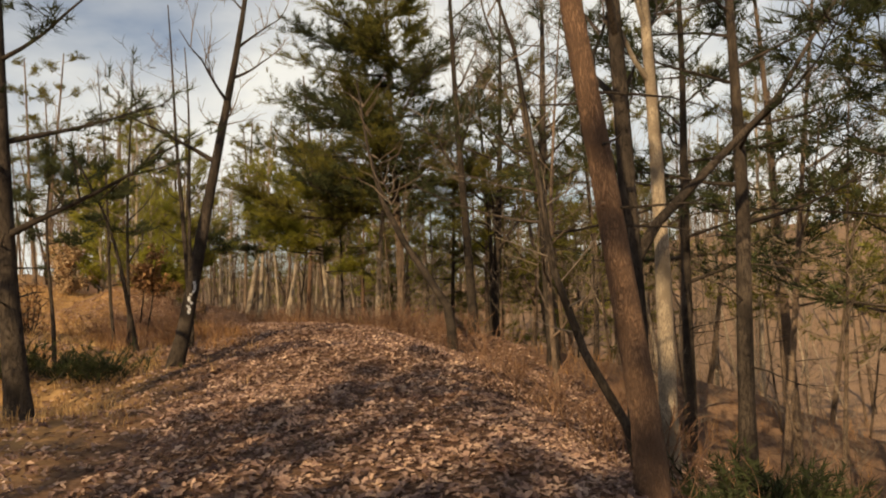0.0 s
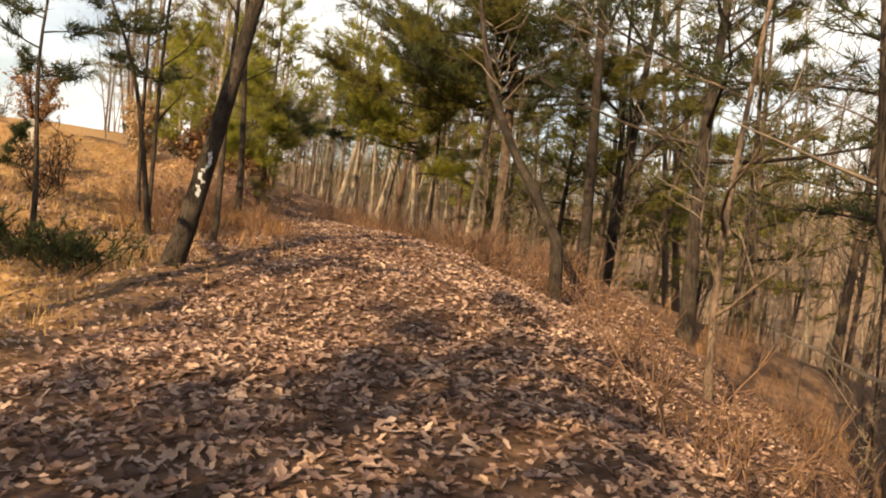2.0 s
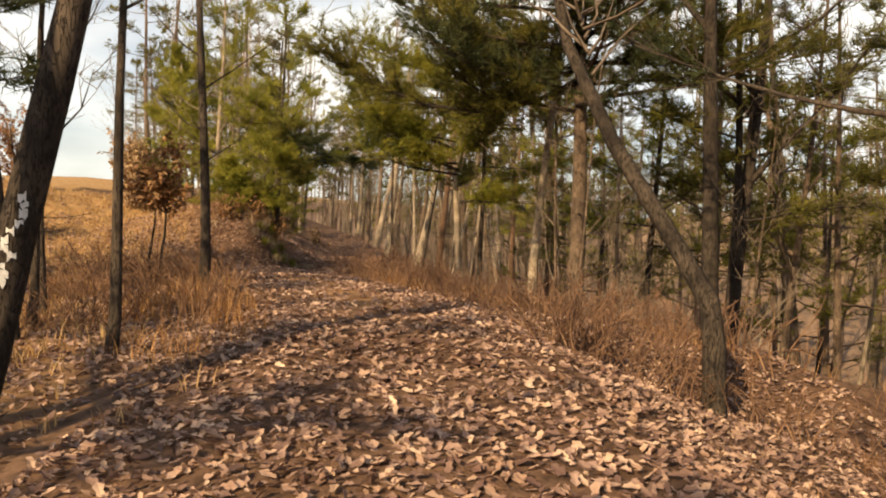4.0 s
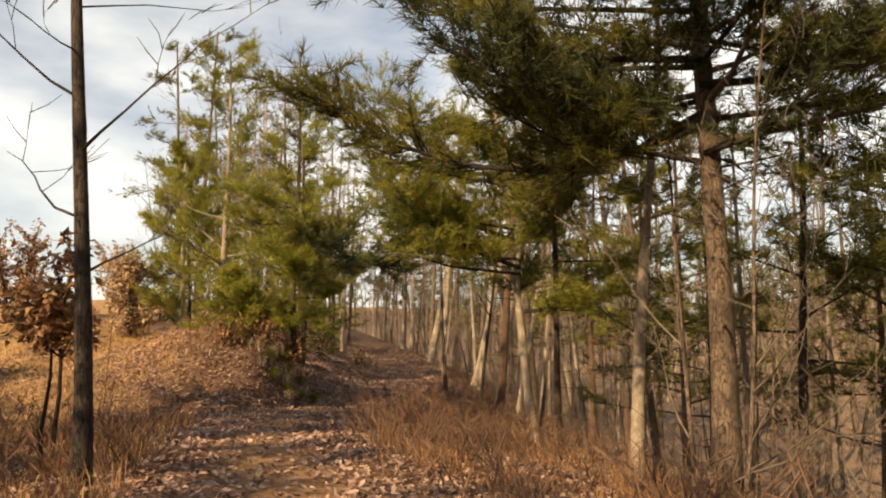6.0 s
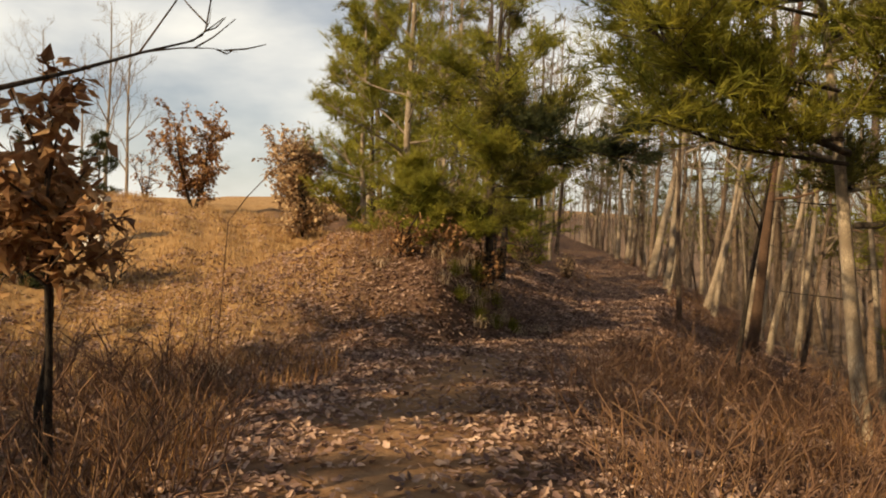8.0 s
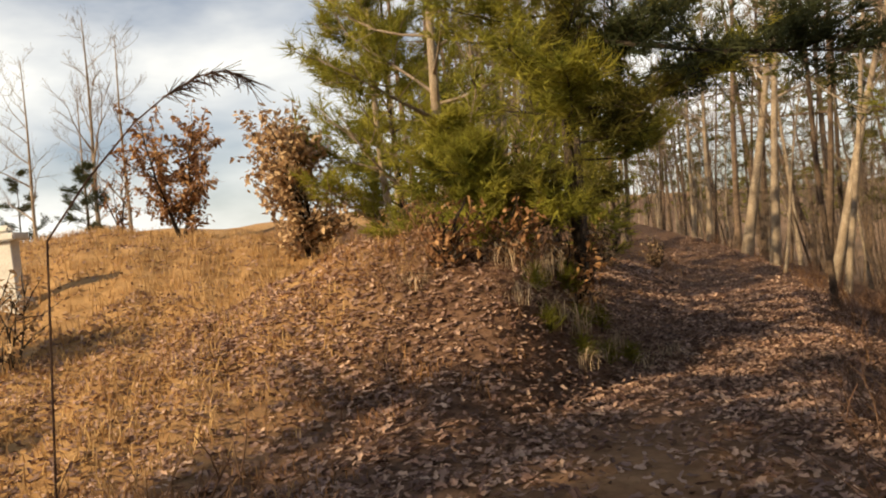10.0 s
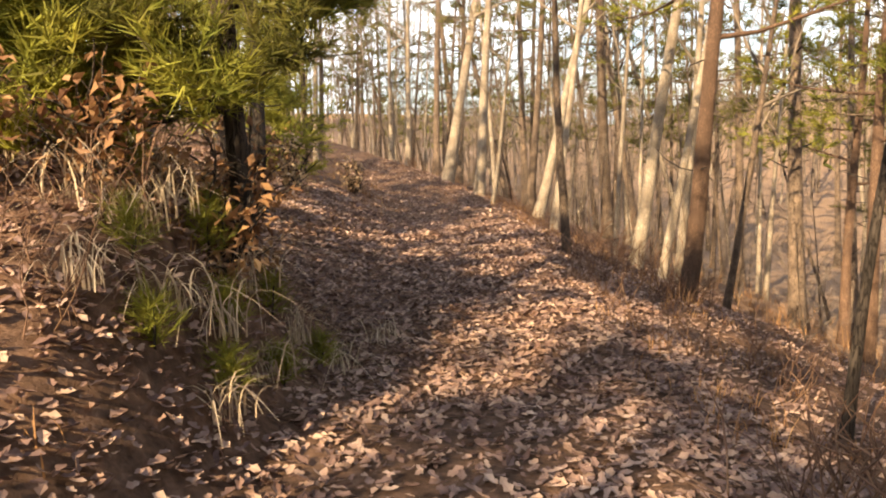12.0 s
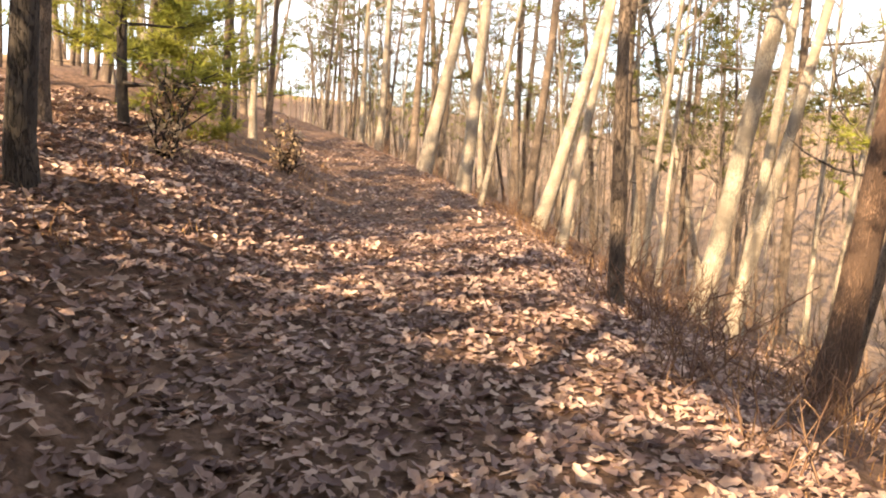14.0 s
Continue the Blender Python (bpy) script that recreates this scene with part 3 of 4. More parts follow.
# the big pine with the sweeping bough, and its neighbours
big = tagged(place(pine_tree(31, 11.0, 0.165, (0.0, 0.2), (0.05, 0), BARK_BROWN, 26, 0.40, 0.34, NEEDLE, "pine_tree", 28, 0.03, 5, 12), -1.85, 23.6),
             "big pine with a long bough sweeping over the trail", "pine")
bough_to(big, [(0, 0, 4.55), (-0.7, -0.1, 4.2), (-1.7, -0.4, 3.95), (-2.7, -0.7, 4.05), (-3.7, -0.9, 4.45), (-4.7, -1.1, 5.1)], 0.055, NEEDLE, 32, 85, 0.8)
bough_to(big, [(0, 0, 5.2), (-0.9, -0.7, 5.1), (-1.9, -1.4, 5.2), (-3.0, -1.9, 5.6)], 0.045, NEEDLE, 33, 70, 0.9)
bough_to(big, [(0, 0, 4.9), (0.9, -0.3, 4.8), (1.9, -0.5, 4.9), (2.8, -0.6, 5.3)], 0.045, NEEDLE, 34, 55, 0.8)
# From here NEEDLE_DARK on some boughs paints the crown's inner shade.
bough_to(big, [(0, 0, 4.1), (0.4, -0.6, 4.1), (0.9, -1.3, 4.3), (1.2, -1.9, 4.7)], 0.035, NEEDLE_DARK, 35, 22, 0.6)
spray = random.Random(58)
for k in range(16):
    z, a, ln = 4.0 + 0.38 * k, spray.uniform(1.9, 5.0), spray.uniform(2.3, 3.2)
    bough_to(big, [(0.05, 0.1, z), (math.cos(a) * ln * 0.35, math.sin(a) * ln * 0.35, z + 0.1), (math.cos(a) * ln * 0.7, math.sin(a) * ln * 0.7, z + 0.15), (math.cos(a) * ln, math.sin(a) * ln, z + 0.5)],
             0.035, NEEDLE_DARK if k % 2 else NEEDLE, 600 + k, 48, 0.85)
sweep = random.Random(81)
for k in range(16):
    z, a, ln = 4.5 + 0.33 * k, 2.4 * k + sweep.uniform(-0.3, 0.3), sweep.uniform(3.0, 4.6) * (1 - 0.02 * k)
    bough_to(big, [(0.0, 0.1, z), (math.cos(a) * ln * 0.35, math.sin(a) * ln * 0.35, z + 0.05), (math.cos(a) * ln * 0.7, math.sin(a) * ln * 0.7, z + 0.15), (math.cos(a) * ln, math.sin(a) * ln, z + 0.5)],
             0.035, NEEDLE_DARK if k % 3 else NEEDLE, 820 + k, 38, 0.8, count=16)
tagged(place(pine_tree(36, 8.5, 0.12, (0.85, -0.6), (0.05, 0), BARK_PALE, 10, 0.5, 0.3, NEEDLE, "pine_tree", 12, 0.02, 9), -3.1, 27.4), "pale leaning pine with dead stubs", "pine")
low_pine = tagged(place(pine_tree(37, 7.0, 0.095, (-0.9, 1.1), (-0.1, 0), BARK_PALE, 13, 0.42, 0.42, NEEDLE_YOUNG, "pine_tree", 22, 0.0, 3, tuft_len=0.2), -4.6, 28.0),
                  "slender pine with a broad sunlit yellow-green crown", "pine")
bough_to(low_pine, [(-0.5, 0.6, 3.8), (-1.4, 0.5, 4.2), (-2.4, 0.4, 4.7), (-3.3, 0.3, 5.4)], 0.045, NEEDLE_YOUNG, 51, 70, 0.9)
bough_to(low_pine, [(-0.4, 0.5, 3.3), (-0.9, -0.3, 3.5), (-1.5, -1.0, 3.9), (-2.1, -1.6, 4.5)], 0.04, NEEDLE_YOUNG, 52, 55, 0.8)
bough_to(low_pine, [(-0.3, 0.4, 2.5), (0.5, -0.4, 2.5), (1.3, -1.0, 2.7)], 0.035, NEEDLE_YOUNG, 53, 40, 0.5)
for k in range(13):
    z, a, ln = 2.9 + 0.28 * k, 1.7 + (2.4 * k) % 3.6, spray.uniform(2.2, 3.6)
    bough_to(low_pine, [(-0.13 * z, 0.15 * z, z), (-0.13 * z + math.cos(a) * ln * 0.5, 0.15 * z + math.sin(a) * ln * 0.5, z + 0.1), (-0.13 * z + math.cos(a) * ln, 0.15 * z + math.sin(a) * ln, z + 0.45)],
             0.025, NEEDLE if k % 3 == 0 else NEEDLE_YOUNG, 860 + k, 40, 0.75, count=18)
tagged(place(pine_tree(38, 7.5, 0.075, (-0.1, 0.1), None, BARK_DARK, 9, 0.5, 0.3, NEEDLE_YOUNG, "pine_tree", 12), -4.35, 28.6), "thin straight pine beside a leaning one", "pine")
tagged(place(bare_tree(39, 9, 0.09, (-0.1, 0.0), None, BARK_PALE, 8, 0.5, 0.28), -0.95, 31.5), "pale straight leafless tree", "tree")

# young pines on the bank
bank_pine = tagged(place(pine_tree(41, 7.2, 0.085, (0.15, 0.2), None, BARK_DARK, 18, 0.31, 0.36, NEEDLE_YOUNG, "young_pine", 13, 0.03, 2, tuft_len=0.2, count=13), -11.6, 32.4),
                   "young pine on the bank with a low bough coloured as shaded", "pine")
# NEEDLE_DARK boughs of this tree have their shade painted in.
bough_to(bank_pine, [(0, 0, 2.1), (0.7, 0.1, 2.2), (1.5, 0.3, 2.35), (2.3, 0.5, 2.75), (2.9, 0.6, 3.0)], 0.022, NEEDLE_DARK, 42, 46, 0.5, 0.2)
bough_to(bank_pine, [(0, 0, 2.6), (0.6, -0.4, 2.7), (1.2, -0.6, 2.9), (2.0, -0.7, 3.3)], 0.022, NEEDLE, 43, 34, 0.5, 0.2)
bough_to(bank_pine, [(0, 0, 1.0), (-0.5, -0.5, 0.85), (-1.1, -1.0, 0.8), (-1.7, -1.4, 0.95)], 0.018, NEEDLE_YOUNG, 47, 30, 0.45, 0.2)
bough_to(bank_pine, [(0, 0, 1.3), (-0.9, 0.3, 1.2), (-1.8, 0.5, 1.4)], 0.018, NEEDLE_YOUNG, 54, 36, 0.5)
bough_to(bank_pine, [(0, 0, 1.6), (-0.5, -0.9, 1.5), (-0.9, -1.7, 1.7)], 0.018, NEEDLE_YOUNG, 55, 36, 0.5)
bough_to(bank_pine, [(0, 0, 1.7), (0.3, 0.9, 1.7), (0.5, 1.8, 1.9)], 0.018, NEEDLE_YOUNG, 56, 30, 0.5)
bough_to(bank_pine, [(0, 0, 2.2), (0.5, -0.8, 2.2), (0.8, -1.5, 2.5)], 0.018, NEEDLE_YOUNG, 57, 34, 0.5)
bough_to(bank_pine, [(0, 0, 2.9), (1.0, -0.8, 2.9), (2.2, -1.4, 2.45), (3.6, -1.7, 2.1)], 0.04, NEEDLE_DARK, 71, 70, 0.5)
for k in range(6):
    z, a, ln = 1.9 + 0.42 * k, -0.6 - 0.42 * k + (k % 2) * 0.9, 1.9 - 0.1 * k
    bough_to(bank_pine, [(0, 0, z), (math.cos(a) * ln * 0.5, math.sin(a) * ln * 0.5, z - 0.05), (math.cos(a) * ln, math.sin(a) * ln, z + 0.15)], 0.018, NEEDLE_YOUNG if k % 3 else NEEDLE, 640 + k, 34, 0.5, count=15)
for k in range(5):
    a, z = -2.9 + 0.55 * k, 0.95 + 0.2 * (k % 3)
    bough_to(bank_pine, [(0, 0, z), (math.cos(a) * 0.6, math.sin(a) * 0.6, z + 0.02), (math.cos(a) * 1.2, math.sin(a) * 1.2, z + 0.12)], 0.014, NEEDLE_YOUNG if k % 2 else NEEDLE, 720 + k, 20, 0.4, 0.18, count=14)
for k, (x, y, s) in enumerate(((-12.3, 31.2, 1.2), (-13.0, 31.7, 1.5))):
    tagged(place(pine_tree(660 + k, s, 0.03, (0.05, 0), None, BARK_DARK, 14, 0.06, 0.45, NEEDLE_YOUNG, "pine_sapling", 9, 0.05, 0, count=16), x, y), "bushy green pine sapling on the bank", "pine", "pine saplings")
tagged(place(pine_tree(44, 8.0, 0.10, (0.1, 0.2), None, BARK_PALE, 30, 0.06, 0.36, NEEDLE_YOUNG, "young_pine", 13, 0.1, 0, tuft_len=0.2, count=14), -13.9, 32.9), "bright green conical young pine", "pine")
tagged(place(pine_tree(45, 5.6, 0.08, (-0.1, 0.1), None, BARK_PALE, 24, 0.06, 0.40, NEEDLE_YOUNG, "young_pine", 16, 0.1, 0, tuft_len=0.2), -16.0, 34.2), "bright green bushy young pine", "pine")
tagged(place(pine_tree(46, 7.5, 0.10, (0.1, 0.2), None, BARK_DARK, 8, 0.55, 0.26, NEEDLE, "pine_tree", 9), -13.6, 36.9), "dark-trunked pine on the bank", "pine")
for k, (x, y, h) in enumerate(((-15.6, 37.6, 9), (-16.6, 38.8, 9.5), (-18.5, 41.5, 9.5), (-14.6, 36.0, 9), (-19.5, 39.0, 8))):
    tagged(place(bare_tree(50 + k, h, 0.07 + 0.01 * (k % 3), (0.3, 0.1), None, BARK_PALE, 10, 0.3, 0.3, twigs=6), x, y), "pale leafless tree with many upright twigs", "tree")
tagged(place(pine_tree(56, 2.0, 0.03, (0.05, 0), None, BARK_DARK, 12, 0.08, 0.42, NEEDLE_YOUNG, "pine_sapling", 8, 0.06, 0), -16.2, 43.4), "yellow-green pine sapling on the bank", "pine")

for k, (x, y, ht) in enumerate(((-15.9, 41.6, 6.0), (-18.6, 47.0, 7.0), (-17.6, 44.0, 5.0), (-20.8, 51.0, 7.5), (-22.5, 46.5, 7.0), (-21.0, 55.0, 7.0), (-17.0, 35.8, 6.0))):
    tagged(place(pine_tree(670 + k, ht, 0.07, (0.1, 0.1), None, BARK_DARK, 22, 0.12, 0.36, NEEDLE_YOUNG, "young_pine", 13, 0.05, 2, count=14, tuft_len=0.2), x, y), "yellow-green young pine among the bank trees", "pine", "bank pines")
for k, (x, y, ht) in enumerate(((-16.4, 45.2, 9), (-17.6, 49.0, 10), (-19.0, 53.0, 10), (-20.5, 48.5, 9), (-15.4, 39.4, 8), (-23.5, 53.0, 10), (-24.0, 49.0, 9), (-21.8, 58.0, 10), (-25.0, 57.0, 10))):
    tagged(place(bare_tree(690 + k, ht, 0.075 + 0.012 * (k % 3), (0.5, 0.2), None, BARK_PALE if k % 2 else BARK_BROWN, 11, 0.3, 0.3, twigs=6), x, y), "leafless tree on the bank above the trail", "tree", "bank trees")

# right edge, last stretch
for k, (x, y, h, r, lx, ly, bark, label) in enumerate((
        (-14.9, 54.0, 13, .19, 2.6, .6, BARK_PALE, "thick pale leaning tree at the trail's bend"),
        (-13.1, 50.2, 13, .15, 1.3, .3, BARK_PALE, "pale tree with a dark foot at the trail's bend"),
        (-12.3, 47.4, 6, .06, 1.1, .2, BARK_PALE, "thin pale leaning sapling"),
        (-11.3, 48.9, 12, .14, 3.3, .3, BARK_PALE, "pale leaning tree at the trail's edge"),
        (-10.7, 47.6, 11, .10, 1.6, .2, BARK_PALE, "pale leaning tree at the trail's edge"),
        (-9.75, 39.6, 9, .07, -.2, .2, BARK_BROWN, "slim brown tree at the trail's edge"),
        (-8.75, 42.6, 12, .13, 2.2, .2, BARK_PALE, "sunlit tree with two trunks below the edge"),
        (-8.2, 43.4, 11, .095, 2.0, .2, BARK_PALE, "sunlit tree with two trunks below the edge"),
        (-7.7, 45.8, 11, .11, .9, .1, BARK_PALE, "pale tree below the edge"),
        (-17.5, 58.5, 11, .13, .7, .3, BARK_PALE, "pale tree where the trail bends"),
        (-19.2, 62.0, 11, .12, .5, .3, BARK_PALE, "pale tree where the trail bends"),
        (-7.2, 33.6, 7, .05, .9, .2, BARK_DARK, "thin dark sapling that leans over the slope"))):
    tagged(place(bare_tree(70 + k, h, r, (lx, ly), None, bark, 9, 0.42, 0.26, sides=10), x, y), label, "tree")
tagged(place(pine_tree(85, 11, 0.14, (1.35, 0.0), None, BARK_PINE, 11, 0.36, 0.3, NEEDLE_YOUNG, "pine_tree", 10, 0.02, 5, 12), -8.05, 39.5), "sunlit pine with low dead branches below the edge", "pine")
for k, (x, y) in enumerate(((-5.2, 40.5), (-3.5, 36.5), (-4.4, 45.0))):
    tagged(place(pine_tree(90 + k, 9, 0.12, (0.4, 0.1), None, BARK_PINE, 11, 0.4, 0.32, NEEDLE_YOUNG, "pine_tree", 10), x, y), "valley pine with low green boughs", "pine")

# pines that close the view into the valley
for k, (x, y, ht, nd) in enumerate(((-0.4, 29.2, 9, NEEDLE_YOUNG), (1.6, 33.0, 10, NEEDLE), (-1.6, 36.5, 9, NEEDLE_YOUNG), (3.6, 27.2, 10, NEEDLE), (5.2, 36.0, 11, NEEDLE), (-2.4, 33.4, 9, NEEDLE), (1.0, 24.6, 10, NEEDLE), (4.4, 31.4, 10, NEEDLE_YOUNG),
                                    (4.0, 13.0, 10, NEEDLE_DARK), (5.2, 19.0, 10, NEEDLE), (4.2, 23.6, 9, NEEDLE), (6.8, 15.2, 11, NEEDLE_DARK), (6.0, 9.4, 10, NEEDLE_DARK), (0.9, 27.6, 8, NEEDLE), (8.0, 12.0, 10, NEEDLE))):
    tagged(place(pine_tree(210 + k, ht, 0.10 + 0.01 * (k % 3), (0.4 - 0.2 * (k % 4), 0.2), (0.1, 0), BARK_BROWN if k % 2 else BARK_DARK, 17, 0.32, 0.32, nd, "pine_tree", 12, 0.03, 6, count=11, width=0.02, tuft_len=0.22), x, y),
           "valley pine with a spreading green crown", "pine", "valley edge pines")

# unseen pines added behind the start and on the open side to shade the trail
for k, (x, y) in enumerate(((-5.0, -4.0), (-8.5, -1.5), (-3.0, -8.0), (-11.5, 3.0), (-8.0, -8.5), (2.6, -5.0), (-12.0, -3.0), (-11.0, -8.0), (-14.0, -10.5), (-9.0, -13.0), (-6.0, -11.5), (-15.5, -5.5), (-12.0, -14.5), (-4.0, -14.0), (-16.0, 0.5), (-7.0, -5.5), (-10.0, 0.2), (-5.6, -8.0), (-13.0, -7.0), (-18.0, -9.0), (-1.5, -7.0), (-2.0, -11.0), (1.2, -9.5), (0.6, -13.5), (-13.8, 17.0), (-12.6, 14.6))):
    tagged(place(pine_tree(100 + k, 8.5 + (k % 3), 0.14, (0.2, 0.1), None, BARK_PINE, 11, 0.34, 0.34, NEEDLE, "pine_tree", 8, count=5, width=0.06), x, y), "unseen spreading pine added for its shade", "pine")
for k, (x, y) in enumerate(((-14.0, 15.5), (-13.0, 12.6), (-15.2, 13.6), (-12.4, 12.2), (-5.5, -15.0), (-7.5, -10.0), (3.8, -6.5), (5.4, -3.5), (1.8, -11.0))):
    tagged(place(pine_tree(190 + k, 12 + (k % 2), 0.19, (0.3, 0.2), None, BARK_DARK, 20, 0.36, 0.27, NEEDLE, "pine_tree", 11, count=6, width=0.065), x, y), "unseen tall pine added for its shade", "pine")


# ---- the valley wood ----
PLACED = [(-5.3, 13.2)]
bare_kinds = [tagged(bare_tree(40 + k, h, r, (lx, 0.2), None, BARK_PALE, n, f, 0.24, sides=6, twigs=6, whole=True), "slender leafless tree with pale bark", "tree", "valley trees")
              for k, (h, r, lx, n, f) in enumerate(((13, .075, .5, 12, .35), (15, .10, -.3, 13, .4), (11, .055, .9, 11, .28), (15, .12, .6, 13, .4)))]
brown_kinds = [tagged(bare_tree(140 + k, hh, rr, (lx, 0.2), None, BARK_BROWN, n, f, 0.27, sides=6, twigs=7, whole=True), "slender leafless tree with brown bark", "tree", "valley trees")
               for k, (hh, rr, lx, n, f) in enumerate(((11, .065, .7, 13, .24), (13, .085, -.5, 13, .3), (9, .05, 1.0, 12, .2)))]
pine_kinds = [tagged(pine_tree(60 + k, h, r, (lx, 0.1), None, BARK_BROWN, 12, f, 0.26, tufts=8, dead=5, sides=7, count=9, width=0.028, tuft_len=0.24), "tall pine with a bare lower trunk", "pine", "valley pines")
              for k, (h, r, lx, f) in enumerate(((13, .13, .4, .42), (15, .16, -.4, .45), (11, .11, .7, .35)))]


def clear_of_walk(x, y, gap):
    d = side(x, y)
    return abs(float(d)) > gap


def scatter_forest():
    rng = random.Random(7)
    used, spots = set(), []
    tries = 0
    while len(spots) < 225 and tries < 20000:
        tries += 1
        y = rng.uniform(4, 95)
        d = abs(rng.gauss(0, 1)) * 24 + 3.4
        x = float(np.interp(y, TRAIL_Y, TRAIL_X)) + d
        if 14 < y < 34 and d < 12 and rng.random() < 0.75:
            continue
        if y < 33 and d < 6.5 or y > 33 and d < 4.5 and y < 50:
            continue
        if x > 55 or any((x - a) ** 2 + (y - b) ** 2 < (0.75 + 0.02 * d) ** 2 for a, b in spots):
            continue
        spots.append((x, y))
    for _ in range(120):
        y = rng.uniform(52, 100)
        x = float(np.interp(y, TRAIL_Y, TRAIL_X)) + rng.choice((-1, 1)) * rng.uniform(2.2, 16)
        spots.append((x, y))
    for i, (x, y) in enumerate(spots):
        near = float(side(x, y)) < 11 and 16 < y < 34
        leafless = brown_kinds if rng.random() < (0.85 if y < 26 else 0.35) else bare_kinds
        kind = rng.choice(leafless) if near or rng.random() < (0.5 if y < 24 else 0.68) else rng.choice(pine_kinds)
        m = at(x, y, rng.uniform(0, 6.28), rng.uniform(0.75, 1.2)) @ pose(0, 0, 0, rng.gauss(0, 5), rng.gauss(2, 6), 0)
        if kind not in used:
            used.add(kind)
            kind.matrix_basis = m
        else:
            copy_thing(kind, m)


scatter_forest()


def thicket():
    """Twiggy saplings that fill the wood between the trunks."""
    rng = random.Random(31)
    kinds = [tagged(bare_tree(240 + k, h, 0.028, (lx, 0.2), None, BARK_BROWN, 14, 0.08, 0.34, name="bare_sapling", sides=5, twigs=5, whole=True, limb_r=(0.3, 0.5), up=(0.5, 1.4)),
                    "thin twiggy leafless sapling in the wood", "sapling", "wood saplings") for k, (h, lx) in enumerate(((3.2, .3), (4.2, -.4), (2.4, .3), (5.0, .5)))]
    done = 0
    while done < 190:
        y = rng.uniform(3, 66) if done < 110 else rng.uniform(44, 80)
        d = 4.5 + abs(rng.gauss(0, 1)) * 10
        if y > 33 and d < 3.4:
            continue
        x = float(np.interp(y, TRAIL_Y, TRAIL_X)) + d
        m = at(x, y, rng.uniform(0, 6.28), rng.uniform(0.6, 1.15))
        if done < 4:
            kinds[done].matrix_basis = m
        else:
            copy_thing(rng.choice(kinds), m)
        done += 1


thicket()

# ---- far woods ----
def far_woods():
    """The wooded hillsides beyond, too many trees to count."""
    rng = random.Random(77)
    trunks, green = Shape(), Shape()
    n = 0
    while n < 1150:
        a, r = rng.uniform(-2.6, 1.9), rng.uniform(58, 190)
        x, y = -8 + r * math.sin(a), 30 + r * math.cos(a)
        d = float(side(x, y)) if -40 < y < 140 else 30.0
        if abs(d) < 20 or -2.3 < a < -0.5:
            continue
        n += 1
        z, h = gz(x, y), rng.uniform(7, 12)
        top = Vector((x + rng.gauss(0, 0.6), y, z + h))
        trunks.tube([(x, y, z - 0.3), Vector((x, y, z)).lerp(top, 0.5), top], (0.14, 0.10, 0.02), 3)
        if rng.random() < 0.33:
            for _ in range(20):
                f = rng.uniform(0.35, 1)
                s = 1.9 * (1.2 - f)
                green.needles(Vector((x, y, z)).lerp(top, f) + Vector((rng.gauss(0, s), rng.gauss(0, s), 0)), (rng.gauss(0, 1), rng.gauss(0, 1), 0.3), rng, 5, 0.9, 0.22)
        else:
            for _ in range(11):
                p = Vector((x, y, z)).lerp(top, rng.uniform(0.3, 0.95))
                q = p + Vector((rng.gauss(0, 1.1), rng.gauss(0, 1.1), rng.uniform(0.6, 2.2)))
                trunks.tube([p, p.lerp(q, 0.5) + Vector((0.1, 0, 0.1)), q], (0.05, 0.035, 0.015), 3)
    tagged(trunks.link("far_trees", TWIG), "far leafless woods on the hillsides", "woods", "", "stuff")
    tagged(green.link("far_pines", NEEDLE, smooth=False), "far pine crowns on the hillsides", "woods", "", "stuff")


far_woods()


# ---- undergrowth ----
def oak_shrub(seed, height, spread, mat, leaves=420, size=0.10, name="oak_shrub", stems=3, low=0.25, branches=9):
    """A young oak that keeps its withered leaves."""
    rng = random.Random(seed)
    root = new(name)
    crown = Shape()
    ends = []
    for s in range(stems):
        a = s * 2.1 + rng.uniform(0, 1)
        pts = wander(rng, (0, 0, -0.15), (math.cos(a) * 0.3, math.sin(a) * 0.3, 1), height * rng.uniform(0.8, 1.05), 0.12, 7, 0.1)
        stem = Shape().tube(pts, taper(8, 0.014 * height, 0.15), 6)
        for _ in range(branches):
            p, d = along(pts, rng.uniform(low, 0.98))
            b = wander(rng, p, d * 0.6 + Vector((rng.gauss(0, 1), rng.gauss(0, 1), 0.3)), spread * rng.uniform(0.4, 1.0), 0.2, 4, 0.05)
            stem.tube(b, (0.012, 0.01, 0.008, 0.005, 0.003), 4)
            ends.append(b)
        stem.link("stem", BARK_DARK, root)
    for _ in range(leaves):
        p, d = along(rng.choice(ends), rng.uniform(0.2, 1))
        v = Vector((rng.gauss(0, 1), rng.gauss(0, 1), rng.gauss(-0.5, 0.6)))
        crown.leaf(p + Vector((rng.gauss(0, .05), rng.gauss(0, .05), rng.gauss(0, .05))), v, Vector((rng.gauss(0, .5), rng.gauss(0, .5), 1)), size * rng.uniform(0.7, 1.3), rng.uniform(-0.5, 0.7))
    crown.link("crown", mat, root, "withered curled oak leaves", smooth=False)
    return root


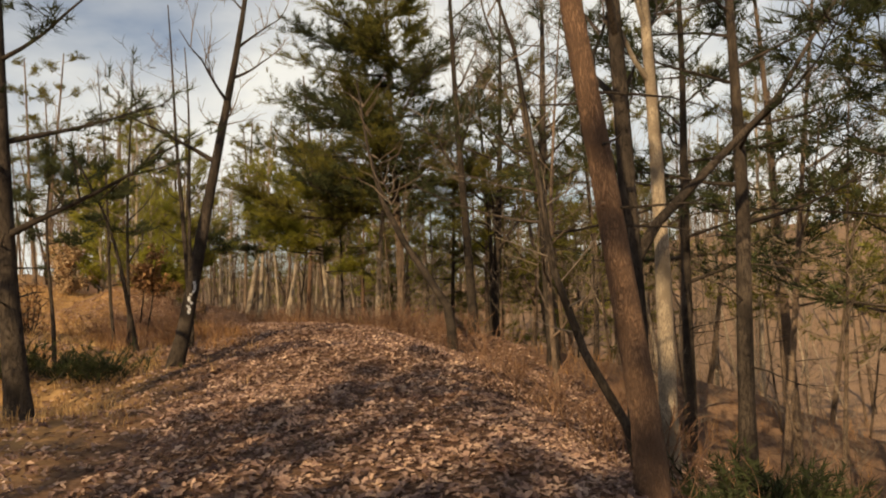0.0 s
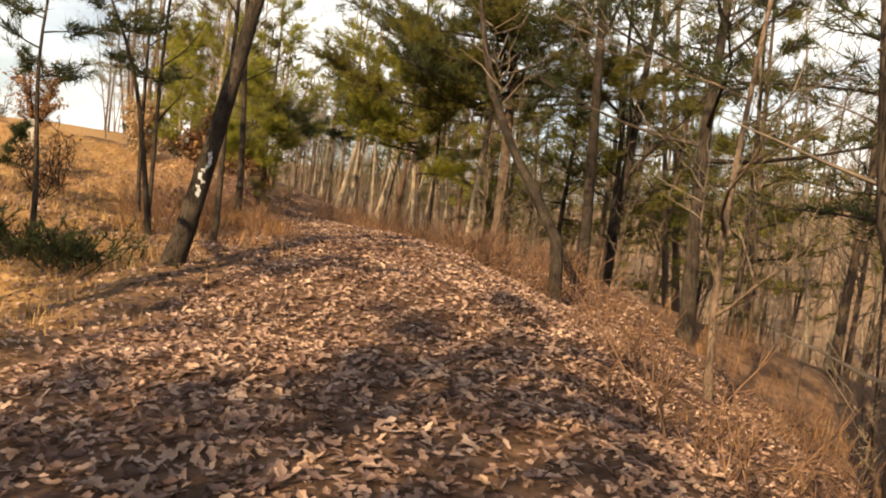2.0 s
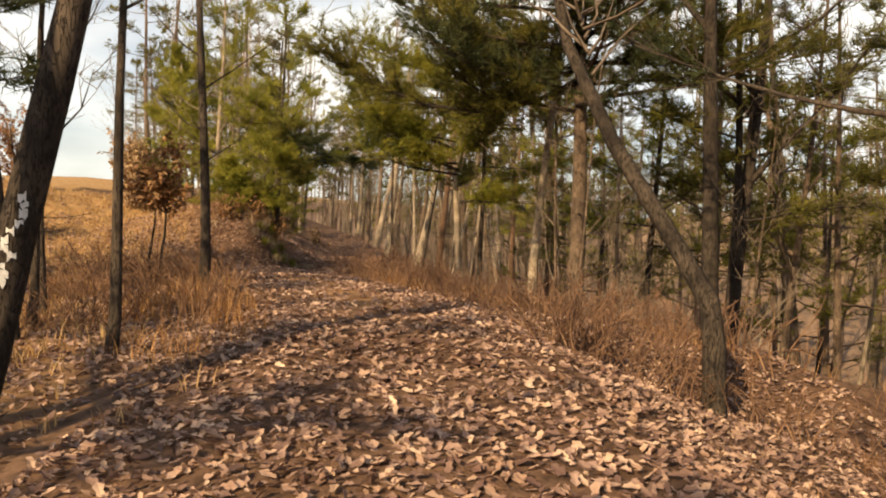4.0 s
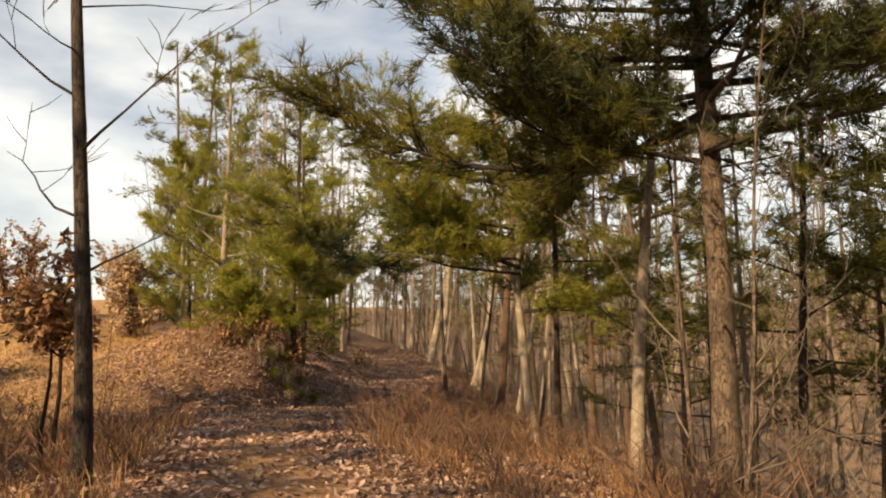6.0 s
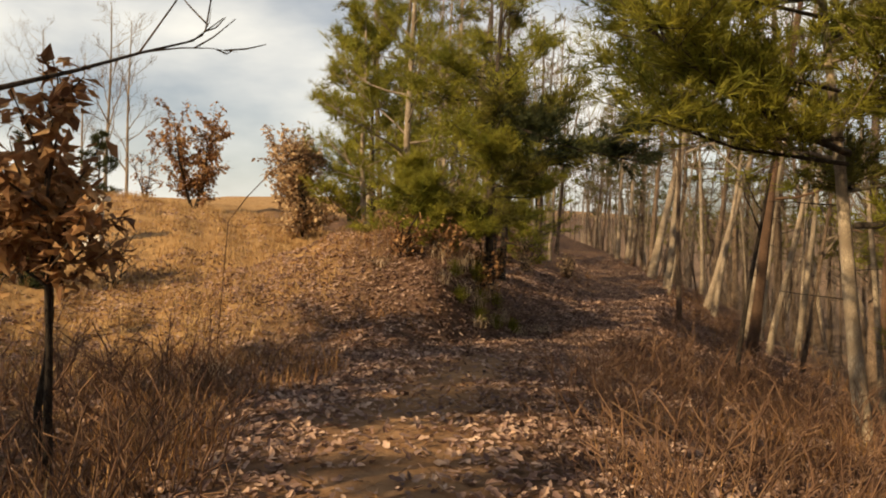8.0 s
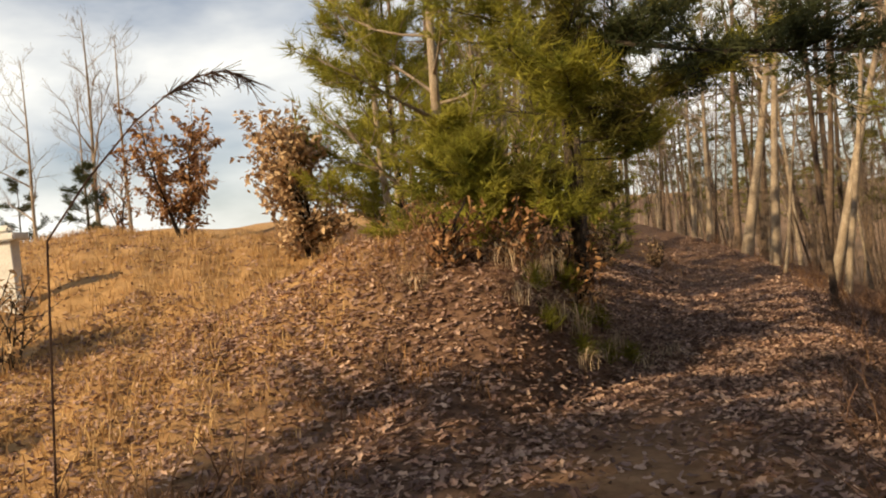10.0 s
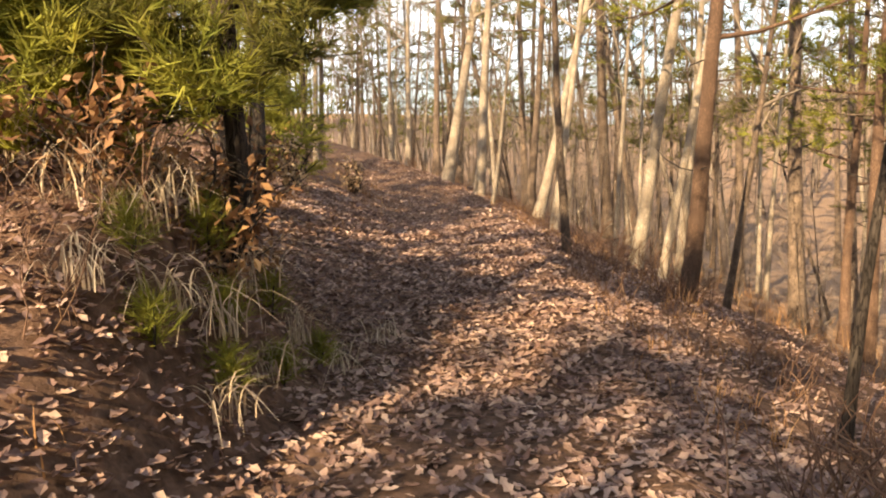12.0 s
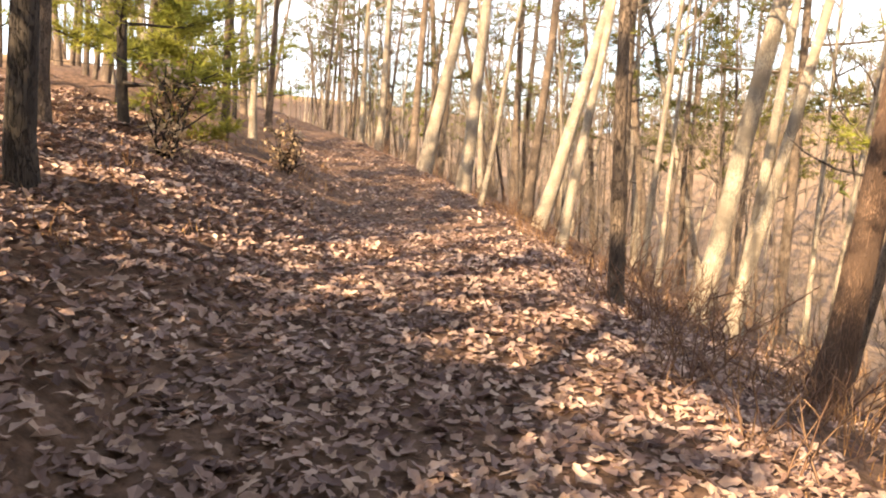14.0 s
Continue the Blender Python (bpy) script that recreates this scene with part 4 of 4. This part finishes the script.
tagged(place(oak_shrub(1, 2.55, 0.8, OAK_LEAF, 1700, 0.12, stems=2, low=0.58, branches=20), -9.2, 21.65), "young oak with withered red-brown leaves", "shrub")
tagged(place(oak_shrub(2, 2.3, 1.15, OAK_LEAF_TAN, 4800, 0.12, stems=7, low=0.08, branches=16), -16.9, 32.9), "bushy oak with pale tan withered leaves", "shrub")
tagged(place(oak_shrub(3, 3.2, 1.2, OAK_LEAF, 3600, 0.14, stems=4, low=0.12, branches=20), -23.5, 35.5), "dark red-brown oak on the crest", "shrub")
for k, (x, y, h, m) in enumerate(((-12.0, 20.5, 1.9, OAK_LEAF), (-14.0, 23.0, 1.6, OAK_LEAF), (-18.8, 35.5, 2.2, OAK_LEAF_TAN), (-12.5, 34.2, 1.8, OAK_LEAF), (-13.2, 33.4, 1.9, OAK_LEAF_TAN), (-12.0, 33.2, 0.9, OAK_LEAF),
                                  (-14.2, 32.2, 0.9, OAK_LEAF), (-24.5, 34.5, 1.6, OAK_LEAF), (-10.5, 17.8, 1.3, OAK_LEAF), (-13.2, 18.2, 1.5, OAK_LEAF), (-14.6, 40.2, 1.1, OAK_LEAF_TAN), (-15.6, 42.2, 1.2, OAK_LEAF), (-15.0, 44.6, 1.0, OAK_LEAF_TAN), (-12.6, 31.6, 0.8, OAK_LEAF), (-13.8, 21.8, 1.3, OAK_LEAF_TAN), (-15.4, 24.6, 1.5, OAK_LEAF_TAN), (-16.6, 27.6, 1.4, OAK_LEAF_TAN),
                                  (-11.35, 31.7, 0.7, OAK_LEAF), (-11.75, 31.0, 0.6, OAK_LEAF), (-12.2, 30.3, 0.6, OAK_LEAF))):
    tagged(place(oak_shrub(10 + k, h, 0.55, m, 380, 0.09, stems=4, low=0.1), x, y), "low oak scrub with withered leaves", "shrub", "oak scrub")
for k, (x, y, h) in enumerate(((-34, 40, 8), (-38, 44, 9), (-42, 42, 8.5), (-46, 47, 9), (-50, 44, 9))):
    tagged(place(bare_tree(120 + k, h, 0.09, (0.5, 0), None, BARK_PALE, 11, 0.2, 0.34, twigs=7), x, y), "leafless tree beyond the crest", "tree", "trees beyond the crest")
for k, (x, y, h) in enumerate(((-33, 39, 2.6), (-45, 43, 4), (-21, 40, 2.6), (-17.5, 26.5, 1.4))):
    tagged(place(pine_tree(130 + k, h, 0.05, (0, 0), None, BARK_DARK, 12, 0.12, 0.4, NEEDLE_DARK, "small_pine", 8, 0.03, 0), x, y), "small dark pine near the crest", "pine")

# low dark evergreen in the hollow
def low_evergreen(seed, w):
    rng = random.Random(seed)
    root = new("evergreen_shrub")
    crown, stems = Shape(), Shape()
    for _ in range(95):
        a = rng.uniform(0, 6.28)
        pts = wander(rng, (rng.gauss(0, w * 0.32), rng.gauss(0, w * 0.24), -0.05), (math.cos(a), math.sin(a), 0.95), rng.uniform(0.4, 0.8), 0.2, 3)
        stems.tube(pts, (0.012, 0.01, 0.007, 0.003), 3)
        for v in (0.3, 0.5, 0.7, 0.85, 1.0):
            p, d = along(pts, v)
            crown.needles(p, d, rng, 14, 0.11, 0.014)
    tagged(stems.link("stem", BARK_DARK, root), kind="stuff")
    crown.link("crown", NEEDLE_DARK, root, "dense dark needles", smooth=False)
    return root


tagged(place(low_evergreen(1, 1.6), -6.9, 13.0), "low dark evergreen shrub beside the leaning tree", "shrub")
tagged(place(low_evergreen(2, 1.3), -8.1, 12.2), "low dark evergreen shrub in the hollow", "shrub")
tagged(place(low_evergreen(3, 0.5), 2.4, 4.9), "low dark evergreen shrub at the foot of a pine", "shrub")


def seedling(seed, size):
    rng = random.Random(seed)
    root = new("pine_seedling")
    Shape().tube(wander(rng, (0, 0, -0.05), (0.1, 0, 1), size, 0.1, 3), (0.008, 0.007, 0.006, 0.004), 5).link("stem", BARK_DARK, root)
    crown = Shape()
    for k in range(16):
        a = k * 2.4
        f = 0.25 + 0.75 * k / 16
        crown.needles((math.cos(a) * size * 0.4 * (1.1 - f), math.sin(a) * size * 0.4 * (1.1 - f), size * f), (math.cos(a), math.sin(a), 0.7), rng, 34, 0.14, 0.005, 0.6)
    crown.link("crown", NEEDLE_YOUNG, root, "fresh green needles", smooth=False)
    return root


for k, (x, y, s) in enumerate(((-11.25, 32.05, .30), (-10.95, 31.5, .24), (-11.5, 31.8, .26), (-11.7, 31.2, .3), (-10.9, 30.75, .26), (-11.1, 31.15, .3), (-11.05, 30.35, .24), (-11.35, 31.45, .32), (-11.3, 30.6, .28), (-11.05, 32.4, .26))):
    tagged(place(seedling(k, s), x, y), "fresh green pine seedling in dry grass", "seedling", "pine seedlings")


def reed_clump(seed, height, blades=46, droop=1.0, plume=False):
    """A clump of bleached arching grass."""
    rng = random.Random(seed)
    root = new("reed_clump")
    s = Shape()
    for _ in range(blades):
        a, h = rng.uniform(0, 6.28), height * rng.uniform(0.55, 1.1)
        out, lean = h * rng.uniform(0.6, 1.3) * droop, rng.uniform(0.003, 0.008)
        px, py = rng.gauss(0, 0.09), rng.gauss(0, 0.09)
        cx, cy, sx, sy = math.cos(a), math.sin(a), -math.sin(a), math.cos(a)
        i = len(s.v)
        for k in range(7):
            f = k / 6
            z = h * (1.75 * f - 1.5 * f * f * droop)
            o = out * f * f
            w = lean * (1 - f * 0.85)
            s.v += [Vector((px + cx * o - sx * w, py + cy * o - sy * w, z - 0.05)), Vector((px + cx * o + sx * w, py + cy * o + sy * w, z - 0.05))]
            if k:
                s.f.append((i + 2 * k - 2, i + 2 * k - 1, i + 2 * k + 1, i + 2 * k))
    tagged(s.link("blade_tuft", REED, root, "bleached arching blades", smooth=False), kind="stuff")
    if plume:
        stalk = [Vector(q) for q in ((0, 0, 0), (0.12, 0.1, 1.84), (0.24, 0.29, 2.14), (0.41, 0.49, 2.42), (0.54, 0.63, 2.56), (0.65, 0.75, 2.64), (0.75, 0.85, 2.66), (0.81, 0.95, 2.61))]
        st = Shape().tube(stalk, (0.007, 0.006, 0.006, 0.005, 0.004, 0.004, 0.003, 0.002), 5)
        for k in range(150):
            p, d = along(stalk, rng.uniform(0.55, 1))
            q = p + d * rng.uniform(0.03, 0.12) + Vector((rng.gauss(0, 0.035), rng.gauss(0, 0.035), rng.gauss(-0.04, 0.04)))
            st.tube([p, q], (0.003, 0.0015), 3)
        st.link("plume", BRUSH, root, "feathery seed plume")
    return root


for k, (x, y, h) in enumerate(((-11.1, 31.0, .75), (-11.5, 31.3, .8), (-11.0, 32.6, .6), (-11.9, 31.9, .7), (-11.3, 30.2, .6), (-12.2, 30.9, .7), (-10.9, 33.4, .5), (-12.4, 29.9, .5), (-10.85, 30.5, .5), (-11.15, 30.6, .65), (-11.0, 31.4, .6), (-11.3, 31.7, .75), (-11.7, 30.7, .8), (-11.2, 32.2, .6), (-11.6, 32.3, .7), (-12.0, 31.4, .8), (-11.4, 30.8, .7))):
    tagged(place(reed_clump(k, h * 0.85, 34), x, y), "clump of bleached arching grass on the bank", "grass", "arching grass")
tagged(place(reed_clump(20, 0.7, 40, 1.0, True), -11.26, 25.05), "bleached grass with one tall feathery plume", "grass")


def brush_clump(seed, height, stems=11):
    """Leafless brushwood."""
    rng = random.Random(seed)
    root = new("brushwood")
    s = Shape()
    for _ in range(stems):
        pts = wander(rng, (rng.gauss(0, 0.2), rng.gauss(0, 0.2), -0.05), (rng.gauss(0, 0.5), rng.gauss(0, 0.5), 1), height * rng.uniform(0.5, 1.1), 0.18, 4)
        s.tube(pts, (0.009, 0.008, 0.006, 0.005, 0.003), 3)
        for _ in range(3):
            p, d = along(pts, rng.uniform(0.3, 1))
            s.tube(wander(rng, p, d + Vector((rng.gauss(0, .7), rng.gauss(0, .7), .1)), height * 0.3, 0.2, 2), (0.005, 0.004, 0.0025), 3)
    tagged(s.link("stem_tangle", BRUSH, root), kind="stuff")
    return root


def scatter_brush():
    rng = random.Random(4)
    kinds = [tagged(brush_clump(k, 0.55 + 0.15 * k), "leafless brown brushwood beside the trail", "brushwood", "brushwood") for k in range(4)]
    spots = []
    for _ in range(170):
        y = rng.uniform(16, 31)
        spots.append((float(np.interp(y, TRAIL_Y, TRAIL_X)) + rng.uniform(1.3, 5), y))
    for _ in range(14):
        y = rng.uniform(29.5, 33.6)
        spots.append((float(np.interp(y, TRAIL_Y, TRAIL_X)) - rng.uniform(1.7, 3.2), y))
    for _ in range(70):
        y = rng.uniform(16, 25)
        spots.append((float(np.interp(y, TRAIL_Y, TRAIL_X)) - rng.uniform(1.6, 4.5), y))
    for _ in range(50):
        y = rng.uniform(34, 58)
        spots.append((float(np.interp(y, TRAIL_Y, TRAIL_X)) + rng.uniform(1.3, 3.5), y))
    for _ in range(50):
        y = rng.uniform(1, 14)
        spots.append((float(np.interp(y, TRAIL_Y, TRAIL_X)) + rng.uniform(1.8, 5.5), y))
    for i, (x, y) in enumerate(spots):
        m = at(x, y, rng.uniform(0, 6.28), rng.uniform(0.6, 1.15))
        if i < 4:
            kinds[i].matrix_basis = m
        else:
            copy_thing(rng.choice(kinds), m)


scatter_brush()


# ---- grave-side stone post ----
def stone_post():
    root = new("stone_post")

    def block(name, w, d, z0, z1, bevel):
        bm = bmesh.new()
        bmesh.ops.create_cube(bm, size=1)
        for v in bm.verts:
            v.co = Vector((v.co.x * w, v.co.y * d, z0 + (v.co.z + 0.5) * (z1 - z0)))
        bmesh.ops.bevel(bm, geom=bm.edges[:], offset=bevel, segments=2, affect="EDGES")
        me = bpy.data.meshes.new(name)
        bm.to_mesh(me)
        bm.free()
        me.materials.append(STONE)
        new(name, me).parent = root

    block("plinth", 0.46, 0.36, -0.2, 0.12, 0.02)
    block("shaft", 0.28, 0.20, 0.12, 0.95, 0.012)
    block("cap", 0.50, 0.36, 0.95, 1.06, 0.02)
    block("finial", 0.26, 0.18, 1.06, 1.18, 0.04)
    return root


tagged(place(stone_post(), -18.9, 28.9, 0.5), "pale granite post with a capstone on the grass", "stone post")


# ---- grass and leaf litter ----
def blades_mesh(name, x, y, low, high, blades, width, mat, rng):
    """Tufts of bent blades at the places given, as one mesh."""
    low, high = np.repeat(low, blades), np.repeat(high, blades)
    x, y = np.repeat(x, blades) + rng.normal(0, 0.06, len(x) * blades), np.repeat(y, blades) + rng.normal(0, 0.06, len(y) * blades)
    z = ground_z(x, y) - 0.02
    a, h = rng.uniform(0, 6.28, len(x)), low + (high - low) * rng.random(len(x))
    o = h * rng.uniform(0.2, 1.0, len(x))
    c, s = np.cos(a), np.sin(a)
    v = np.empty((len(x), 5, 3))
    for k, (f, wd) in enumerate(((0, 1), (0, -1), (0.6, 0.8), (0.6, -0.8), (1, 0))):
        v[:, k, 0] = x + c * o * f * f - s * width * wd
        v[:, k, 1] = y + s * o * f * f + c * width * wd
        v[:, k, 2] = z + h * f
    i = np.arange(len(x))[:, None] * 5
    return link_mesh(name, v.reshape(-1, 3), (i + np.array([0, 1, 3, 2])).tolist() + (i + np.array([2, 3, 4])).tolist(), mat, smooth=False)


def grass_tufts():
    """Bleached grass on the open slope."""
    rng = np.random.default_rng(3)
    n = 6300
    y = rng.uniform(8, 36, n * 4)
    x = np.interp(y, TRAIL_Y, TRAIL_X) - rng.uniform(1.3, 17, n * 4)
    keep = rng.random(n * 4) < np.maximum(grassy(x, y), 0.08 * (side(x, y) < -1.6) * (y < 28))
    x, y = x[keep][:n], y[keep][:n]
    tagged(blades_mesh("dry_grass", x, y, np.full(len(x), 0.08), np.full(len(x), 0.26), 7, 0.006, GRASS, rng), "bleached short dry grass on the open slope", "grass", "", "stuff")


def undergrowth():
    """Withered weeds along the trail's edges and in the valley."""
    rng = np.random.default_rng(8)
    xs, ys, lo, hi = [], [], [], []
    for y0, y1, d0, d1, m, a, b in ((18.5, 30, 1.6, 5, 1300, .05, .34), (30, 52, 1.3, 3.6, 700, .06, .28), (15, 26, -5.0, -1.5, 2000, .06, .40), (22, 31, -6.0, -2.0, 900, .05, .18), (34, 52, -3.4, -1.5, 120, .08, .3),
                                    (28.5, 33.5, -3.0, -1.5, 200, .08, .25), (2, 18, 2.3, 5, 200, .04, .18), (2, 50, 5, 22, 2600, .2, .7)):
        yy = rng.uniform(y0, y1, m)
        xs.append(np.interp(yy, TRAIL_Y, TRAIL_X) + rng.uniform(d0, d1, m))
        ys.append(yy)
        lo.append(np.full(m, a))
        hi.append(np.full(m, b))
    x, y, lo, hi = np.concatenate(xs), np.concatenate(ys), np.concatenate(lo), np.concatenate(hi)
    patch = np.sin(1.9 * x + 2 * np.sin(1.1 * y)) + np.sin(2.3 * y + 2 * np.sin(1.3 * x)) + rng.normal(0, 0.35, len(x))
    keep = (patch > 0.0) | (side(x, y) > 5)
    hi = hi * (0.7 + 0.25 * np.clip(patch, 0, 2))
    tagged(blades_mesh("undergrowth", x[keep], y[keep], lo[keep], hi[keep], 6, 0.004, UNDERGROWTH, rng),
           "withered brown weeds beside the trail", "undergrowth", "", "stuff")


grass_tufts()
undergrowth()

LEAF_OUTLINE = ((0, 0), (.22, .20), (.40, .15), (.68, .28), (1, 0))


def leaf_template(seed):
    """A lobed, curled oak leaf about one unit long: two rows of lobes on a midrib."""
    r = np.random.default_rng(seed)
    curl, fold, twist = r.uniform(-0.5, 0.7), r.uniform(0.1, 0.6), r.uniform(-0.5, 0.5)
    v, f = [], []
    m = len(LEAF_OUTLINE)
    for u, w in LEAF_OUTLINE:
        zc = curl * (u - 0.5) ** 2 + 0.05
        for sgn in (-1, 0, 1):
            v.append((u - 0.5, sgn * w, zc + abs(sgn) * fold * w + sgn * twist * w * (u - 0.3)))
    for k in range(m - 1):
        a, b = 3 * k, 3 * k + 3
        if k == 0:
            f += [(a + 1, b + 1, b), (a + 1, b + 2, b + 1)]
        elif k == m - 2:
            f += [(a, a + 1, b + 1), (a + 1, a + 2, b + 1)]
        else:
            f += [(a, a + 1, b + 1, b), (a + 1, a + 2, b + 2, b + 1)]
    used = sorted({i for face in f for i in face})
    at_new = {o: k for k, o in enumerate(used)}
    return np.array(v)[used], [tuple(at_new[i] for i in face) for face in f]


def turns(yaw, pitch, roll):
    cy, sy, cp, sp, cr, sr = np.cos(yaw), np.sin(yaw), np.cos(pitch), np.sin(pitch), np.cos(roll), np.sin(roll)
    return np.stack([np.stack([cy * cp, cy * sp * sr - sy * cr, cy * sp * cr + sy * sr], -1),
                     np.stack([sy * cp, sy * sp * sr + cy * cr, sy * sp * cr - cy * sr], -1),
                     np.stack([-sp, cp * sr, cp * cr], -1)], -2)


def leaf_litter():
    """The carpet of fallen leaves: three hundred by the trail as pieces, the rest as one."""
    rng = np.random.default_rng(12)
    kinds = [leaf_template(k) for k in range(8)]
    spots = []
    for y0, y1, half, per in ((-1, 12, 2.6, 320), (12, 18, 2.4, 300), (18, 24, 2.4, 280), (24, 29, 2.4, 360), (29, 42, 2.3, 430), (42, 60, 2.2, 60)):
        n = int((y1 - y0) * 2 * half * per)
        y = rng.uniform(y0, y1, n)
        spots.append(np.stack([np.interp(y, TRAIL_Y, TRAIL_X) + rng.uniform(-half, half, n), y], 1))
    for y0, y1, d0, d1, per in ((-1, 14, 2.6, 6, 150), (-1, 14, -6, -2.6, 110), (14, 30, 2.4, 6, 230), (14, 30, -8, -2.4, 260), (22, 34, -15, -6, 60), (30, 46, 2.3, 6, 90), (28, 44, -6, -2.3, 420)):
        n = int((y1 - y0) * abs(d1 - d0) * per)
        y = rng.uniform(y0, y1, n)
        spots.append(np.stack([np.interp(y, TRAIL_Y, TRAIL_X) + rng.uniform(d0, d1, n), y], 1))
    p = np.concatenate(spots)
    d = side(p[:, 0], p[:, 1])
    thin = np.exp(-((d + 0.1) / 0.55) ** 2) * ramp01(p[:, 1], 15, 18) * (1 - ramp01(p[:, 1], 29.5, 32.5))
    p = p[rng.random(len(p)) > 0.75 * thin]
    pick = rng.integers(0, len(kinds), len(p))
    size = rng.uniform(0.045, 0.108, len(p)) * (1 - 0.1 * ramp01(p[:, 1], 24, 27) + 0.1 * ramp01(p[:, 1], 31, 34))
    z = ground_z(p[:, 0], p[:, 1])
    rot = turns(rng.uniform(0, 6.28, len(p)), rng.normal(0, 0.35, len(p)), rng.normal(0, 0.4, len(p)))
    lift = rng.uniform(0.0, 0.03, len(p))
    steep = np.abs(ground_z(p[:, 0] + 0.1, p[:, 1]) - ground_z(p[:, 0] - 0.1, p[:, 1]))      # leaves pile up on the banks
    centre = np.stack([p[:, 0], p[:, 1], z + lift + 0.12 * steep], 1)
    close = np.nonzero((np.abs(side(p[:, 0], p[:, 1])) < 1.5) & (p[:, 1] > 2.0) & (p[:, 1] < 10.5) & (size > 0.086))[0]
    single = set(close[:: max(1, len(close) // 300)][:300].tolist())
    mask = np.array([i in single for i in range(len(p))])
    verts, faces, base = [], [], 0
    for k, (v, f) in enumerate(kinds):
        idx = np.nonzero((pick == k) & ~mask)[0]
        w = np.einsum("nij,vj->nvi", rot[idx], v) * size[idx, None, None] + centre[idx, None]
        verts.append(w.reshape(-1, 3))
        for face in f:
            faces += (base + np.arange(len(idx))[:, None] * len(v) + np.array(face)).tolist()
        base += len(idx) * len(v)
    litter = tagged(link_mesh("leaf_litter", np.concatenate(verts), faces, LITTER, smooth=False), "thick carpet of curled brown oak leaves on the trail", "fallen leaves", "", "stuff")
    shared = []
    for k, (v, f) in enumerate(kinds):
        me = bpy.data.meshes.new("leaf")
        me.from_pydata(v.tolist(), [], f)
        me.materials.append(LITTER_PIECE)
        shared.append(me)
    for i in sorted(single):
        ob = new("leaf", shared[pick[i]])
        ob.parent = litter
        ob.matrix_basis = Matrix.Translation(centre[i]) @ Matrix(rot[i].tolist()).to_4x4() @ Matrix.Scale(float(size[i]), 4)


leaf_litter()
